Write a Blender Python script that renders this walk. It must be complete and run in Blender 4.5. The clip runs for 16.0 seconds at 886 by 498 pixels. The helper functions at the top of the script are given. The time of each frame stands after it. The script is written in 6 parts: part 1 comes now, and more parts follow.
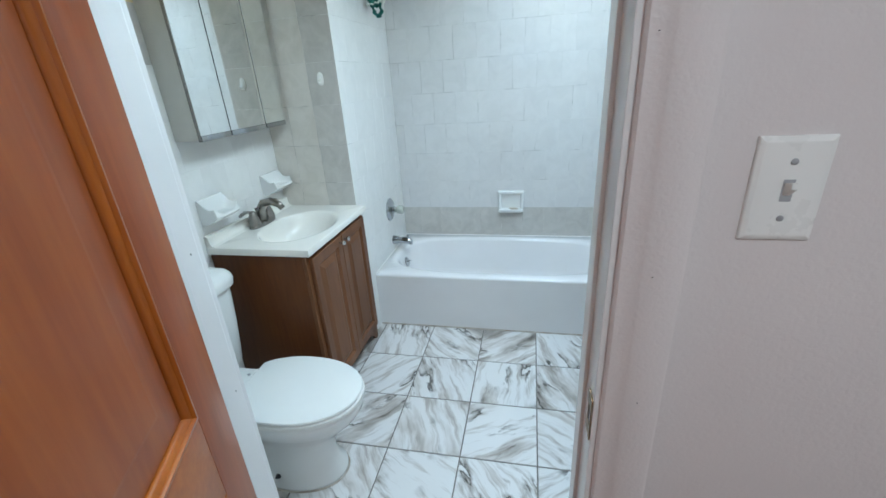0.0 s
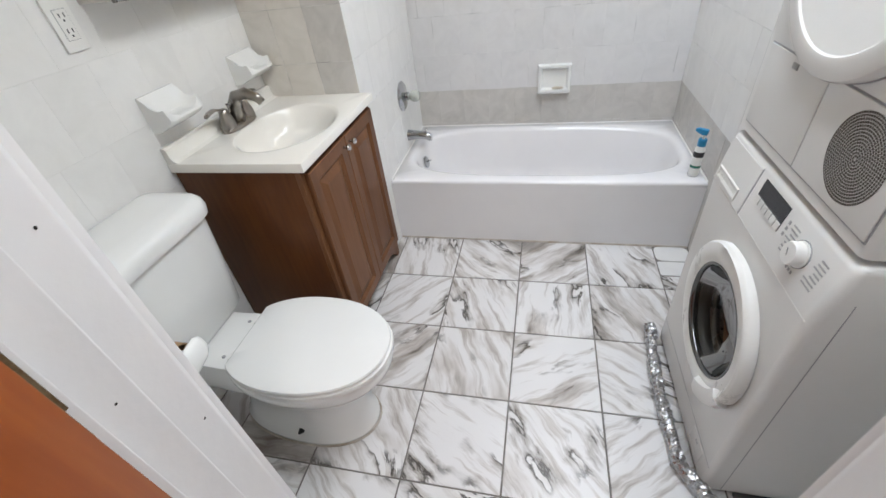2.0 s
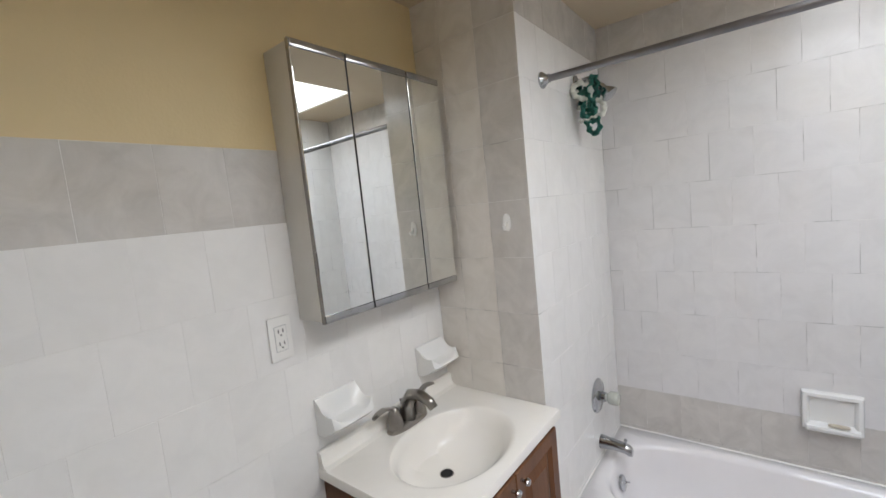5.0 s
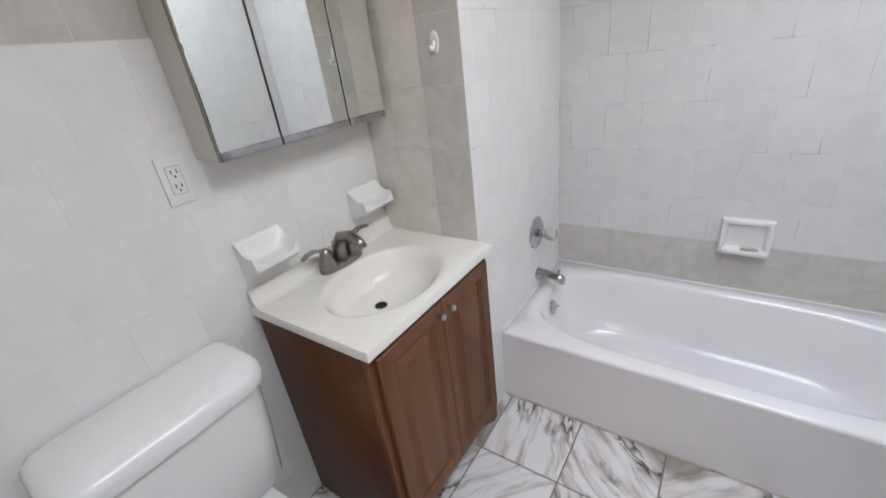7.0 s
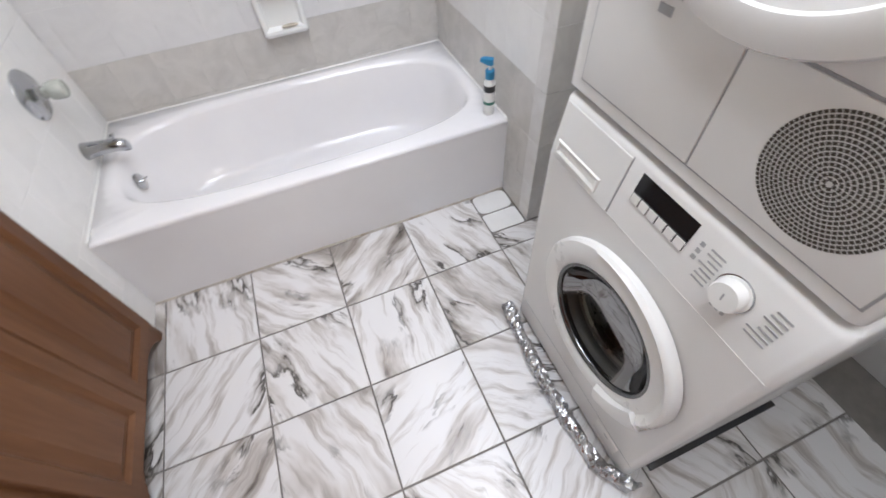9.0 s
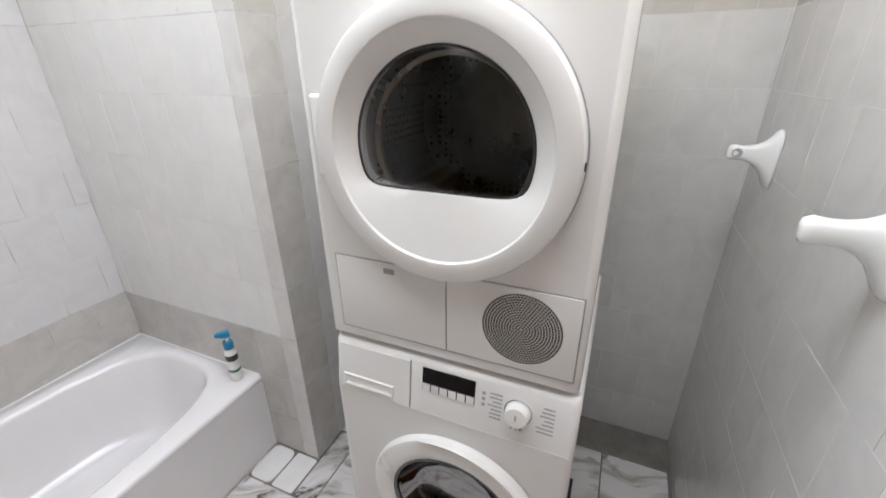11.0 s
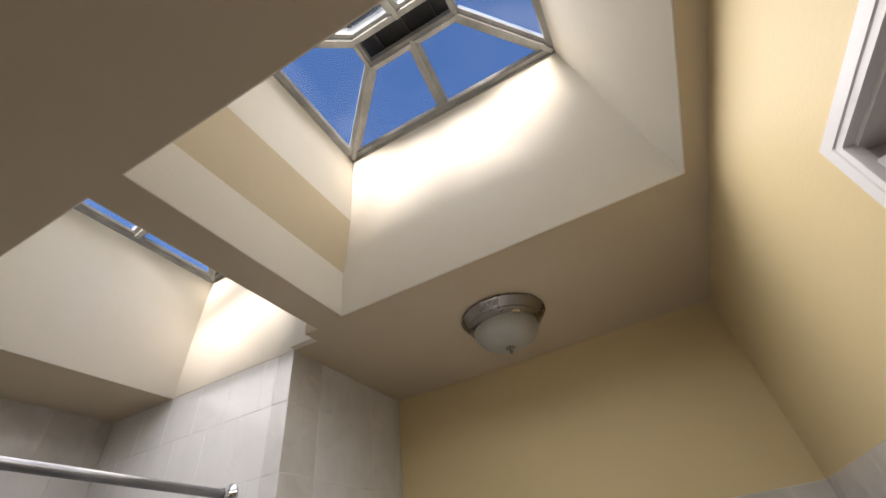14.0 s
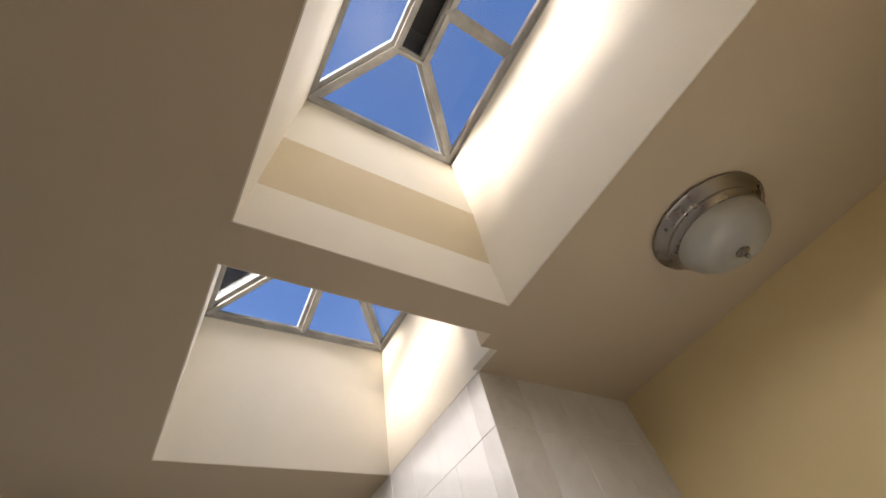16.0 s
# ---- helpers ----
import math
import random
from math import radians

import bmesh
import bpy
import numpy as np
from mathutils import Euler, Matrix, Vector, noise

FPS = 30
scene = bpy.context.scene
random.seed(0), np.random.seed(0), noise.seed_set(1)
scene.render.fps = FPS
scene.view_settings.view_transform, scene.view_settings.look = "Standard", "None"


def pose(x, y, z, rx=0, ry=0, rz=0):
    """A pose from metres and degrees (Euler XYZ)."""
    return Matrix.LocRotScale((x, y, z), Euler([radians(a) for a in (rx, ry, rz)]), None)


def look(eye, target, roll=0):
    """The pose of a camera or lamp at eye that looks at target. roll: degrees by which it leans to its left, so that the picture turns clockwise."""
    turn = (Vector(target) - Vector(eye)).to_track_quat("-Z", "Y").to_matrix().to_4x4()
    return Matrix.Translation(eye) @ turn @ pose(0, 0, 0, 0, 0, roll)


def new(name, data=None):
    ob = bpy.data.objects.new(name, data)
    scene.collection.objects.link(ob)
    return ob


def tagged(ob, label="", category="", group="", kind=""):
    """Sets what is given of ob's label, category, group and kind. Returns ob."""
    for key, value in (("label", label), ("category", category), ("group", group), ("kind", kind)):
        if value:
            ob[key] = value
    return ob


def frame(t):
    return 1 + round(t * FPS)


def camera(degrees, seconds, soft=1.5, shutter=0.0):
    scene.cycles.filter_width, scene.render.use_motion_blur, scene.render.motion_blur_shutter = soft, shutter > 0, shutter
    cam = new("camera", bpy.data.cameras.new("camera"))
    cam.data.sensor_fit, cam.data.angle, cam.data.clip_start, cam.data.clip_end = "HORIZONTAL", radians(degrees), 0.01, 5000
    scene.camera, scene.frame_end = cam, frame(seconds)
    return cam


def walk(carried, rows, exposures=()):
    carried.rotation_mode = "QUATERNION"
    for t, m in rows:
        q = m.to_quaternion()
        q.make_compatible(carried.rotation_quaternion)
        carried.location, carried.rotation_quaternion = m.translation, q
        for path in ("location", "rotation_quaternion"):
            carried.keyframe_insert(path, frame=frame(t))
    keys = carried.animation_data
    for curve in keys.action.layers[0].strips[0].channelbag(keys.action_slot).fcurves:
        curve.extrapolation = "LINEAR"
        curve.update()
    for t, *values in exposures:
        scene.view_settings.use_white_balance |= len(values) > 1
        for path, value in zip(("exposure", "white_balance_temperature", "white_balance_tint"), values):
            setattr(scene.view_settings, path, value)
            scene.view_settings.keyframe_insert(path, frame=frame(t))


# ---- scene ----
cam = camera(94.4, 16.0, shutter=0.2)
PATH = [
    (0, (0.0, -0.028, 1.526), (-0.408, 1.772, 0.755), -3.7),
    (0.5, (-0.058, -0.018, 1.525), (-0.535, 1.745, 0.712), -4.4),
    (1, (-0.088, 0.126, 1.5), (-0.606, 1.812, 0.556), -5.7),
    (1.5, (-0.095, 0.281, 1.448), (-0.624, 1.87, 0.355), -7.5),
    (2, (-0.2, 0.388, 1.411), (-0.639, 1.902, 0.18), -7.6),
    (2.5, (-0.282, 0.478, 1.393), (-0.643, 1.97, 0.112), -7.3),
    (3, (-0.279, 0.566, 1.423), (-0.656, 2.146, 0.256), -6.6),
    (3.5, (-0.273, 0.63, 1.493), (-0.881, 2.302, 0.578), -6.8),
    (4, (-0.33, 0.697, 1.553), (-1.218, 2.391, 0.969), -6.4),
    (4.2, (-0.349, 0.711, 1.576), (-1.346, 2.388, 1.136), -6.3),
    (6.3, (-0.228, 0.862, 1.644), (-1.562, 2.346, 1.516), -4.5),
    (6.5, (-0.214, 0.869, 1.635), (-1.512, 2.348, 1.277), -5.2),
    (7, (-0.255, 0.906, 1.531), (-1.334, 2.35, 0.663), -7.4),
    (7.5, (-0.3, 0.901, 1.463), (-1.117, 2.219, 0.2), -10.2),
    (8, (-0.304, 0.914, 1.386), (-0.828, 2.109, -0.13), -12.0),
    (8.5, (-0.215, 0.969, 1.352), (-0.322, 2.155, -0.256), -8.8),
    (9, (-0.164, 1.011, 1.353), (0.221, 2.173, -0.228), -5.0),
    (9.2, (-0.18, 1.02, 1.353), (0.361, 2.16, -0.198), -6.2),
    (11.3, (-0.37, 1.041, 1.535), (1.402, 1.727, 0.911), -1.1),
    (11.5, (-0.385, 1.047, 1.557), (1.432, 1.73, 1.076), -1.5),
    (12, (-0.401, 1.041, 1.602), (1.479, 1.723, 1.6), -1.0),
    (12.5, (-0.417, 1.034, 1.656), (1.434, 1.674, 2.064), -1.5),
    (13, (-0.451, 1.019, 1.690), (1.307, 1.584, 2.461), -2.9),
    (13.5, (-0.463, 1.018, 1.720), (1.137, 1.528, 2.802), -5.6),
    (14, (-0.394, 1.007, 1.72), (1.024, 1.585, 3.007), -8.9),
    (14.5, (-0.257, 0.945, 1.734), (0.98, 1.75, 3.085), -12.6),
    (15, (-0.154, 0.98, 1.731), (0.811, 2.144, 3.041), -11.6),
    (15.3, (-0.144, 1.022, 1.72), (0.713, 2.289, 3.009), -12.4),
    (15.5, (-0.149, 1.074, 1.717), (0.691, 2.308, 3.047), -13.2),
    (16, (-0.175, 1.237, 1.708), (0.697, 2.124, 3.274), -18.3),
]
EXPOSURES = [(0, 2.15, 5250, -4), (0.5, 2.32, 6550, 11), (1, 2.35, 6450, 11), (1.5, 2.3, 6300, 11), (2, 2.25, 6300, 11), (4, 2.1, 6500, 14), (6.5, 1.95, 6150, 14), (7.5, 2.05, 6250, 15), (8.5, 2.15, 6200, 14), (9, 2.35, 6350, 15), (11.5, 1.98, 6500, 14), (12, 1.7, 6400, 14), (12.5, 1.40, 6300, 15), (13, 1.12, 6050, 15), (13.5, 1.0, 6400, 17), (14, 0.88, 7050, 18), (15, 1.0, 7900, 24), (16, 1.1, 7500, 20)]
walk(cam, [(t, look(eye, target, roll)) for t, eye, target, roll in PATH], EXPOSURES)

# ---- sky, sun, lamps ----
world = bpy.data.worlds.new("sky")
scene.world = world
world.use_nodes = True
wn = world.node_tree.nodes
sky = wn.new("ShaderNodeTexSky")
sky.sky_type, sky.sun_disc = "NISHITA", False
SUN_EL, SUN_AZ = radians(31), radians(262)   # azimuth counted from +y towards +x
sky.air_density, sky.dust_density, sky.ozone_density = 1.0, 0.0, 5.0
sky.sun_elevation, sky.sun_rotation = SUN_EL, SUN_AZ
wn["Background"].inputs[1].default_value = 0.15
world.node_tree.links.new(sky.outputs[0], wn["Background"].inputs[0])
sun = new("sun", bpy.data.lights.new("sun", "SUN"))
sun.data.energy, sun.data.angle, sun.data.color = 5.0, radians(20), (1.0, 0.95, 0.88)
sun_dir = Vector((math.sin(SUN_AZ) * math.cos(SUN_EL), math.cos(SUN_AZ) * math.cos(SUN_EL), math.sin(SUN_EL)))
sun.matrix_world = look(Vector((0, 0, 8)) + sun_dir, (0, 0, 8))
# the hallway's ceiling lamp, behind the camera
hall_light = new("hall_light", bpy.data.lights.new("hall_light", "AREA"))
hall_light.data.energy, hall_light.data.size, hall_light.data.color = 3.4, 0.3, (1.0, 0.92, 0.88)
hall_light.matrix_world = look((0.25, -0.75, 2.33), (0.25, -0.75, 0))
# daylight that the patterned glass of the two skylights scatters down into the room
for sx0, sx1, sy0, sy1, sz, watts in ((-0.17, 0.46, 0.74, 1.71, 2.431, 4.5), (-0.17, 0.49, 1.91, 2.59, 2.431, 1.7), (-0.08, 0.40, 0.86, 1.63, 3.08, 1.0), (-0.14, 0.50, 1.97, 2.52, 2.93, 0.6)):
    day = new("skylight_daylight", bpy.data.lights.new("skylight_daylight", "AREA"))
    day.data.shape, day.data.size, day.data.size_y = "RECTANGLE", sx1 - sx0, sy1 - sy0
    day.data.energy, day.data.color, day.data.spread = watts, (0.90, 0.96, 1.0), radians(165)
    day.matrix_world = pose((sx0 + sx1) / 2, (sy0 + sy1) / 2, sz)

# ---- materials ----
def mat(name, rgb, rough=0.5, metal=0.0, **more):
    m = bpy.data.materials.new(name)
    m.use_nodes = True
    p = m.node_tree.nodes["Principled BSDF"]
    p.inputs["Base Color"].default_value = (*rgb, 1)
    p.inputs["Roughness"].default_value = rough
    p.inputs["Metallic"].default_value = metal
    for key, value in more.items():
        p.inputs[key.replace("_", " ")].default_value = value
    return m


def node(m, kind, **inputs):
    n = m.node_tree.nodes.new(kind)
    for key, value in inputs.items():
        n.inputs[key.replace("_", " ")].default_value = value
    return n


def wire(m, a, out, b, inp):
    m.node_tree.links.new(a.outputs[out], b.inputs[inp])


def principled(m):
    return m.node_tree.nodes["Principled BSDF"]


def ramp(m, stops):
    n = m.node_tree.nodes.new("ShaderNodeValToRGB")
    e = n.color_ramp.elements
    while len(e) < len(stops):
        e.new(0.5)
    for el, (pos, rgb) in zip(e, stops):
        el.position, el.color = pos, (*rgb, 1)
    return n


def mottled(name, dark, light, rough=0.5, scale=4.0, fine=60.0, bump=0.1, metal=0.0, spread=0.12, dist=0.004):
    """Two scales of variation: broad clouds in the colour, fine grain in bump and gloss."""
    m = mat(name, light, rough, metal)
    p = principled(m)
    co = node(m, "ShaderNodeTexCoord")
    a = node(m, "ShaderNodeTexNoise", Scale=scale, Detail=5.0, Roughness=0.6)
    b = node(m, "ShaderNodeTexNoise", Scale=fine, Detail=3.0)
    r = ramp(m, [(0.3, dark), (0.7, light)])
    wire(m, co, "Object", a, "Vector")
    wire(m, co, "Object", b, "Vector")
    wire(m, a, "Fac", r, "Fac")
    wire(m, r, "Color", p, "Base Color")
    mr = node(m, "ShaderNodeMapRange", To_Min=max(0.02, rough - spread), To_Max=rough + spread)
    wire(m, a, "Fac", mr, "Value")
    wire(m, mr, "Result", p, "Roughness")
    bp = node(m, "ShaderNodeBump", Strength=bump, Distance=dist)
    wire(m, b, "Fac", bp, "Height")
    wire(m, bp, "Normal", p, "Normal")
    return m


def tile_material(name, base, cloud, gloss):
    """Glazed tile: faint marbling that differs from tile to tile."""
    m = mat(name, base, gloss)
    p = principled(m)
    co = node(m, "ShaderNodeTexCoord")
    info = node(m, "ShaderNodeObjectInfo")
    off = node(m, "ShaderNodeVectorMath")
    off.operation = "MULTIPLY_ADD"
    off.inputs[1].default_value = (37.0, 91.0, 53.0)
    wire(m, info, "Random", off, 0)
    wire(m, co, "Object", off, 2)
    n = node(m, "ShaderNodeTexNoise", Scale=9.0, Detail=6.0, Roughness=0.62, Distortion=0.8)
    wire(m, off, "Vector", n, "Vector")
    r = ramp(m, [(0.32, cloud), (0.62, base)])
    wire(m, n, "Fac", r, "Fac")
    hsv = node(m, "ShaderNodeHueSaturation")
    mr = node(m, "ShaderNodeMapRange", To_Min=0.982, To_Max=1.014)
    wire(m, info, "Random", mr, "Value")
    wire(m, mr, "Result", hsv, "Value")
    wire(m, r, "Color", hsv, "Color")
    wire(m, hsv, "Color", p, "Base Color")
    w = node(m, "ShaderNodeTexNoise", Scale=5.0, Detail=2.0)
    wire(m, off, "Vector", w, "Vector")
    bp = node(m, "ShaderNodeBump", Strength=0.12, Distance=0.004)
    wire(m, w, "Fac", bp, "Height")
    wire(m, bp, "Normal", p, "Normal")
    return m


def marble_material(name):
    """White floor tile with grey-brown veins that run another way on every tile."""
    m = mat(name, (0.8, 0.79, 0.77), 0.34)
    p = principled(m)
    co = node(m, "ShaderNodeTexCoord")
    info = node(m, "ShaderNodeObjectInfo")
    off = node(m, "ShaderNodeVectorMath")
    off.operation = "MULTIPLY_ADD"
    off.inputs[1].default_value = (61.0, 23.0, 47.0)
    wire(m, info, "Random", off, 0)
    wire(m, co, "Object", off, 2)
    rot = node(m, "ShaderNodeVectorRotate")
    rot.rotation_type = "Z_AXIS"
    turn = node(m, "ShaderNodeMath")
    turn.operation = "MULTIPLY"
    turn.inputs[1].default_value = 9.0
    wire(m, info, "Random", turn, 0)
    wire(m, turn, "Value", rot, "Angle")
    wire(m, off, "Vector", rot, "Vector")
    warp = node(m, "ShaderNodeTexNoise", Scale=3.2, Detail=3.0, Roughness=0.55)
    wire(m, rot, "Vector", warp, "Vector")
    add = node(m, "ShaderNodeVectorMath")
    add.operation = "MULTIPLY_ADD"
    add.inputs[1].default_value = (0.13, 0.13, 0.0)
    wire(m, warp, "Color", add, 0)
    wire(m, rot, "Vector", add, 2)

    def stretched(along, across):
        mp = node(m, "ShaderNodeMapping")
        mp.inputs["Scale"].default_value = (along, across, 1.0)
        wire(m, add, "Vector", mp, "Vector")
        return mp

    def blend(first, second, kind, factor=None, amount=1.0):
        mix = node(m, "ShaderNodeMix")
        mix.data_type, mix.blend_type = "RGBA", kind
        mix.inputs[0].default_value = amount
        if factor:
            m.node_tree.links.new(factor, mix.inputs[0])
        m.node_tree.links.new(first, mix.inputs[6])
        m.node_tree.links.new(second, mix.inputs[7])
        return mix.outputs[2]

    # how grey the whole tile is
    many = node(m, "ShaderNodeMath")
    many.operation = "MULTIPLY"
    many.inputs[1].default_value = 7.31
    frac = node(m, "ShaderNodeMath")
    frac.operation = "FRACT"
    wire(m, info, "Random", many, 0)
    wire(m, many, "Value", frac, 0)
    dens = node(m, "ShaderNodeMapRange", To_Min=-0.05, To_Max=0.19)
    wire(m, frac, "Value", dens, "Value")
    # broad soft bands
    broad = node(m, "ShaderNodeTexNoise", Scale=2.6, Detail=4.0, Roughness=0.5)
    wire(m, stretched(1.0, 3.6), "Vector", broad, "Vector")
    more = node(m, "ShaderNodeMath")
    wire(m, broad, "Fac", more, 0)
    wire(m, dens, "Result", more, 1)
    r1 = ramp(m, [(0.26, (0.27, 0.245, 0.22)), (0.36, (0.40, 0.365, 0.335)), (0.44, (0.60, 0.57, 0.545)), (0.52, (0.715, 0.70, 0.69)), (1.0, (0.745, 0.735, 0.73))])
    wire(m, more, "Value", r1, "Fac")
    # long fine streaks along the bands
    streak = node(m, "ShaderNodeTexNoise", Scale=3.2, Detail=6.0, Roughness=0.62)
    wire(m, stretched(1.0, 9.0), "Vector", streak, "Vector")
    r2 = ramp(m, [(0.33, (0.50, 0.45, 0.41)), (0.41, (0.74, 0.71, 0.68)), (0.50, (1, 1, 1))])
    wire(m, streak, "Fac", r2, "Fac")
    base = blend(r1.outputs["Color"], r2.outputs["Color"], "MULTIPLY", amount=0.85)
    # a few dark crooked veins
    vein = node(m, "ShaderNodeTexNoise", Scale=2.3, Detail=6.0, Roughness=0.58)
    wire(m, stretched(1.0, 3.0), "Vector", vein, "Vector")
    r3 = ramp(m, [(0.478, (1, 1, 1)), (0.494, (0.16, 0.145, 0.13)), (0.506, (0.10, 0.09, 0.08)), (0.518, (0.50, 0.47, 0.44)), (0.57, (1, 1, 1))])
    wire(m, vein, "Fac", r3, "Fac")
    gate = node(m, "ShaderNodeTexNoise", Scale=3.6, Detail=3.0)
    wire(m, off, "Vector", gate, "Vector")
    r4 = ramp(m, [(0.48, (0, 0, 0)), (0.56, (1.0, 1.0, 1.0))])
    wire(m, gate, "Fac", r4, "Fac")
    m.node_tree.links.new(blend(base, r3.outputs["Color"], "MULTIPLY", r4.outputs["Color"]), p.inputs["Base Color"])
    return m


def wood_material(name, dark, mid, light, axis, rough=0.3, coat=0.3, scale=5.0):
    """Stained wood with grain along one axis of the world."""
    m = mat(name, mid, rough)
    p = principled(m)
    p.inputs["Coat Weight"].default_value = coat
    p.inputs["Coat Roughness"].default_value = 0.15
    p.inputs["Specular IOR Level"].default_value = 0.3
    co = node(m, "ShaderNodeTexCoord")
    mp = node(m, "ShaderNodeMapping")
    mp.inputs["Scale"].default_value = tuple(0.09 if i == axis else 1.0 for i in range(3))
    wire(m, co, "Object", mp, "Vector")
    a = node(m, "ShaderNodeTexNoise", Scale=scale, Detail=5.0, Distortion=1.2)
    b = node(m, "ShaderNodeTexNoise", Scale=scale * 16, Detail=4.0)
    wire(m, mp, "Vector", a, "Vector")
    wire(m, mp, "Vector", b, "Vector")
    r = ramp(m, [(0.25, dark), (0.5, mid), (0.75, light)])
    mixf = node(m, "ShaderNodeMath")
    mixf.operation = "MULTIPLY_ADD"
    mixf.inputs[1].default_value = 0.35
    wire(m, b, "Fac", mixf, 0)
    half = node(m, "ShaderNodeMath")
    half.operation = "MULTIPLY"
    half.inputs[1].default_value = 0.65
    wire(m, a, "Fac", half, 0)
    wire(m, half, "Value", mixf, 2)
    wire(m, mixf, "Value", r, "Fac")
    wire(m, r, "Color", p, "Base Color")
    bp = node(m, "ShaderNodeBump", Strength=0.08, Distance=0.002)
    wire(m, b, "Fac", bp, "Height")
    wire(m, bp, "Normal", p, "Normal")
    return m


TILE_WHITE = tile_material("tile_white", (0.80, 0.79, 0.77), (0.755, 0.745, 0.725), 0.14)
# greyer wall tile for the laundry niche, partly the niche's shade put into the glaze
TILE_PALE_SHADED = tile_material("tile_pale_shaded", (0.66, 0.65, 0.635), (0.60, 0.59, 0.575), 0.13)
TILE_GREY = tile_material("tile_grey", (0.60, 0.575, 0.54), (0.50, 0.478, 0.447), 0.16)
TILE_EDGE = tile_material("tile_edge_strip", (0.70, 0.685, 0.665), (0.62, 0.60, 0.575), 0.15)
TILE_BEIGE = tile_material("tile_beige", (0.72, 0.685, 0.63), (0.63, 0.595, 0.54), 0.15)
TILE_TUB = tile_material("tile_tub_wall", (0.715, 0.705, 0.70), (0.66, 0.65, 0.645), 0.14)
GROUT_WHITE = mottled("white_grout", (0.70, 0.69, 0.66), (0.78, 0.77, 0.75), 0.7, 6.0)
MARBLE = marble_material("marble_tile")
GROUT = mottled("wall_grout", (0.17, 0.16, 0.15), (0.74, 0.73, 0.71), 0.8, 7.0)
for n in GROUT.node_tree.nodes:      # white joints, dirty here and there
    if n.bl_idname == "ShaderNodeValToRGB":
        n.color_ramp.elements[0].position, n.color_ramp.elements[1].position = 0.38, 0.50
FLOOR_GROUT = mottled("floor_grout", (0.16, 0.145, 0.13), (0.25, 0.23, 0.21), 0.85, 9.0)
PAINT_YELLOW = mottled("yellow_paint", (0.61, 0.485, 0.265), (0.66, 0.53, 0.30), 0.55, 2.0, 130.0, 0.12)
PAINT_CEILING = mottled("ceiling_paint", (0.53, 0.435, 0.305), (0.57, 0.475, 0.34), 0.7, 1.7, 150.0, 0.10)
PAINT_SHAFT = mottled("shaft_paint", (0.74, 0.70, 0.60), (0.80, 0.76, 0.67), 0.65, 2.5, 90.0, 0.15)
# tan for the sloping face at the first shaft's kinked end
TAN_BAND = mottled("tan_shaft_band", (0.62, 0.52, 0.35), (0.68, 0.59, 0.42), 0.7, 3.0, 90.0, 0.15)
PAINT_HALL = mottled("hall_paint", (0.66, 0.605, 0.59), (0.71, 0.655, 0.635), 0.5, 1.5, 170.0, 0.2)
PAINT_TRIM = mottled("trim_paint", (0.765, 0.745, 0.735), (0.79, 0.775, 0.765), 0.3, 7.0, 45.0, 0.12, spread=0.05)
PORCELAIN = mottled("white_porcelain", (0.79, 0.79, 0.77), (0.82, 0.82, 0.80), 0.09, 3.0, 20.0, 0.0, spread=0.03)
CULTURED = mottled("cultured_marble", (0.78, 0.75, 0.69), (0.82, 0.80, 0.75), 0.13, 3.0, 20.0, 0.0, spread=0.04)
TUB_WHITE = mottled("tub_enamel", (0.76, 0.74, 0.74), (0.80, 0.785, 0.785), 0.14, 3.0, 25.0, 0.02, spread=0.05)
APPLIANCE = mottled("appliance_white", (0.78, 0.77, 0.75), (0.81, 0.80, 0.78), 0.2, 3.0, 200.0, 0.03, spread=0.04)
APPLIANCE_SIDE = mottled("appliance_side_enamel", (0.70, 0.70, 0.70), (0.75, 0.75, 0.75), 0.3, 3.0, 160.0, 0.05)
PLASTIC_WHITE = mottled("white_plastic", (0.78, 0.77, 0.74), (0.82, 0.81, 0.78), 0.3, 8.0, 90.0, 0.03)
PLASTIC_GREY = mat("grey_plastic", (0.35, 0.35, 0.36), 0.45)
PLASTIC_DARK = mat("dark_plastic", (0.03, 0.03, 0.032), 0.3)
DISPLAY = mat("display_window", (0.012, 0.013, 0.015), 0.08)
PRINT_GREY = mat("printed_marks", (0.38, 0.38, 0.38), 0.5)
PRINT_RED = mat("red_print", (0.55, 0.03, 0.04), 0.4)
CHROME = mottled("chrome", (0.42, 0.43, 0.44), (0.55, 0.56, 0.57), 0.12, 8.0, 60.0, 0.0, metal=1.0, spread=0.05)
NICKEL = mottled("brushed_nickel", (0.25, 0.23, 0.21), (0.34, 0.32, 0.295), 0.28, 9.0, 90.0, 0.04, metal=1.0, spread=0.08)
ALUMINIUM = mottled("weathered_aluminium", (0.34, 0.34, 0.33), (0.56, 0.56, 0.54), 0.5, 12.0, 120.0, 0.25, metal=0.35)
DARK_METAL = mottled("dark_vent_metal", (0.025, 0.025, 0.028), (0.06, 0.06, 0.062), 0.5, 14.0, 60.0, 0.1)
STEEL_OLD = mottled("worn_brass", (0.16, 0.10, 0.05), (0.40, 0.30, 0.18), 0.45, 30.0, 120.0, 0.2, metal=0.8)
WOOD_DOOR = wood_material("orange_door_wood", (0.17, 0.033, 0.005), (0.29, 0.068, 0.010), (0.40, 0.115, 0.016), 2, 0.34, 0.15, 4.0)
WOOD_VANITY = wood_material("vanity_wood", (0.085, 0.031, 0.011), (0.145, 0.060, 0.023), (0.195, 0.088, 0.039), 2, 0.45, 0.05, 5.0)
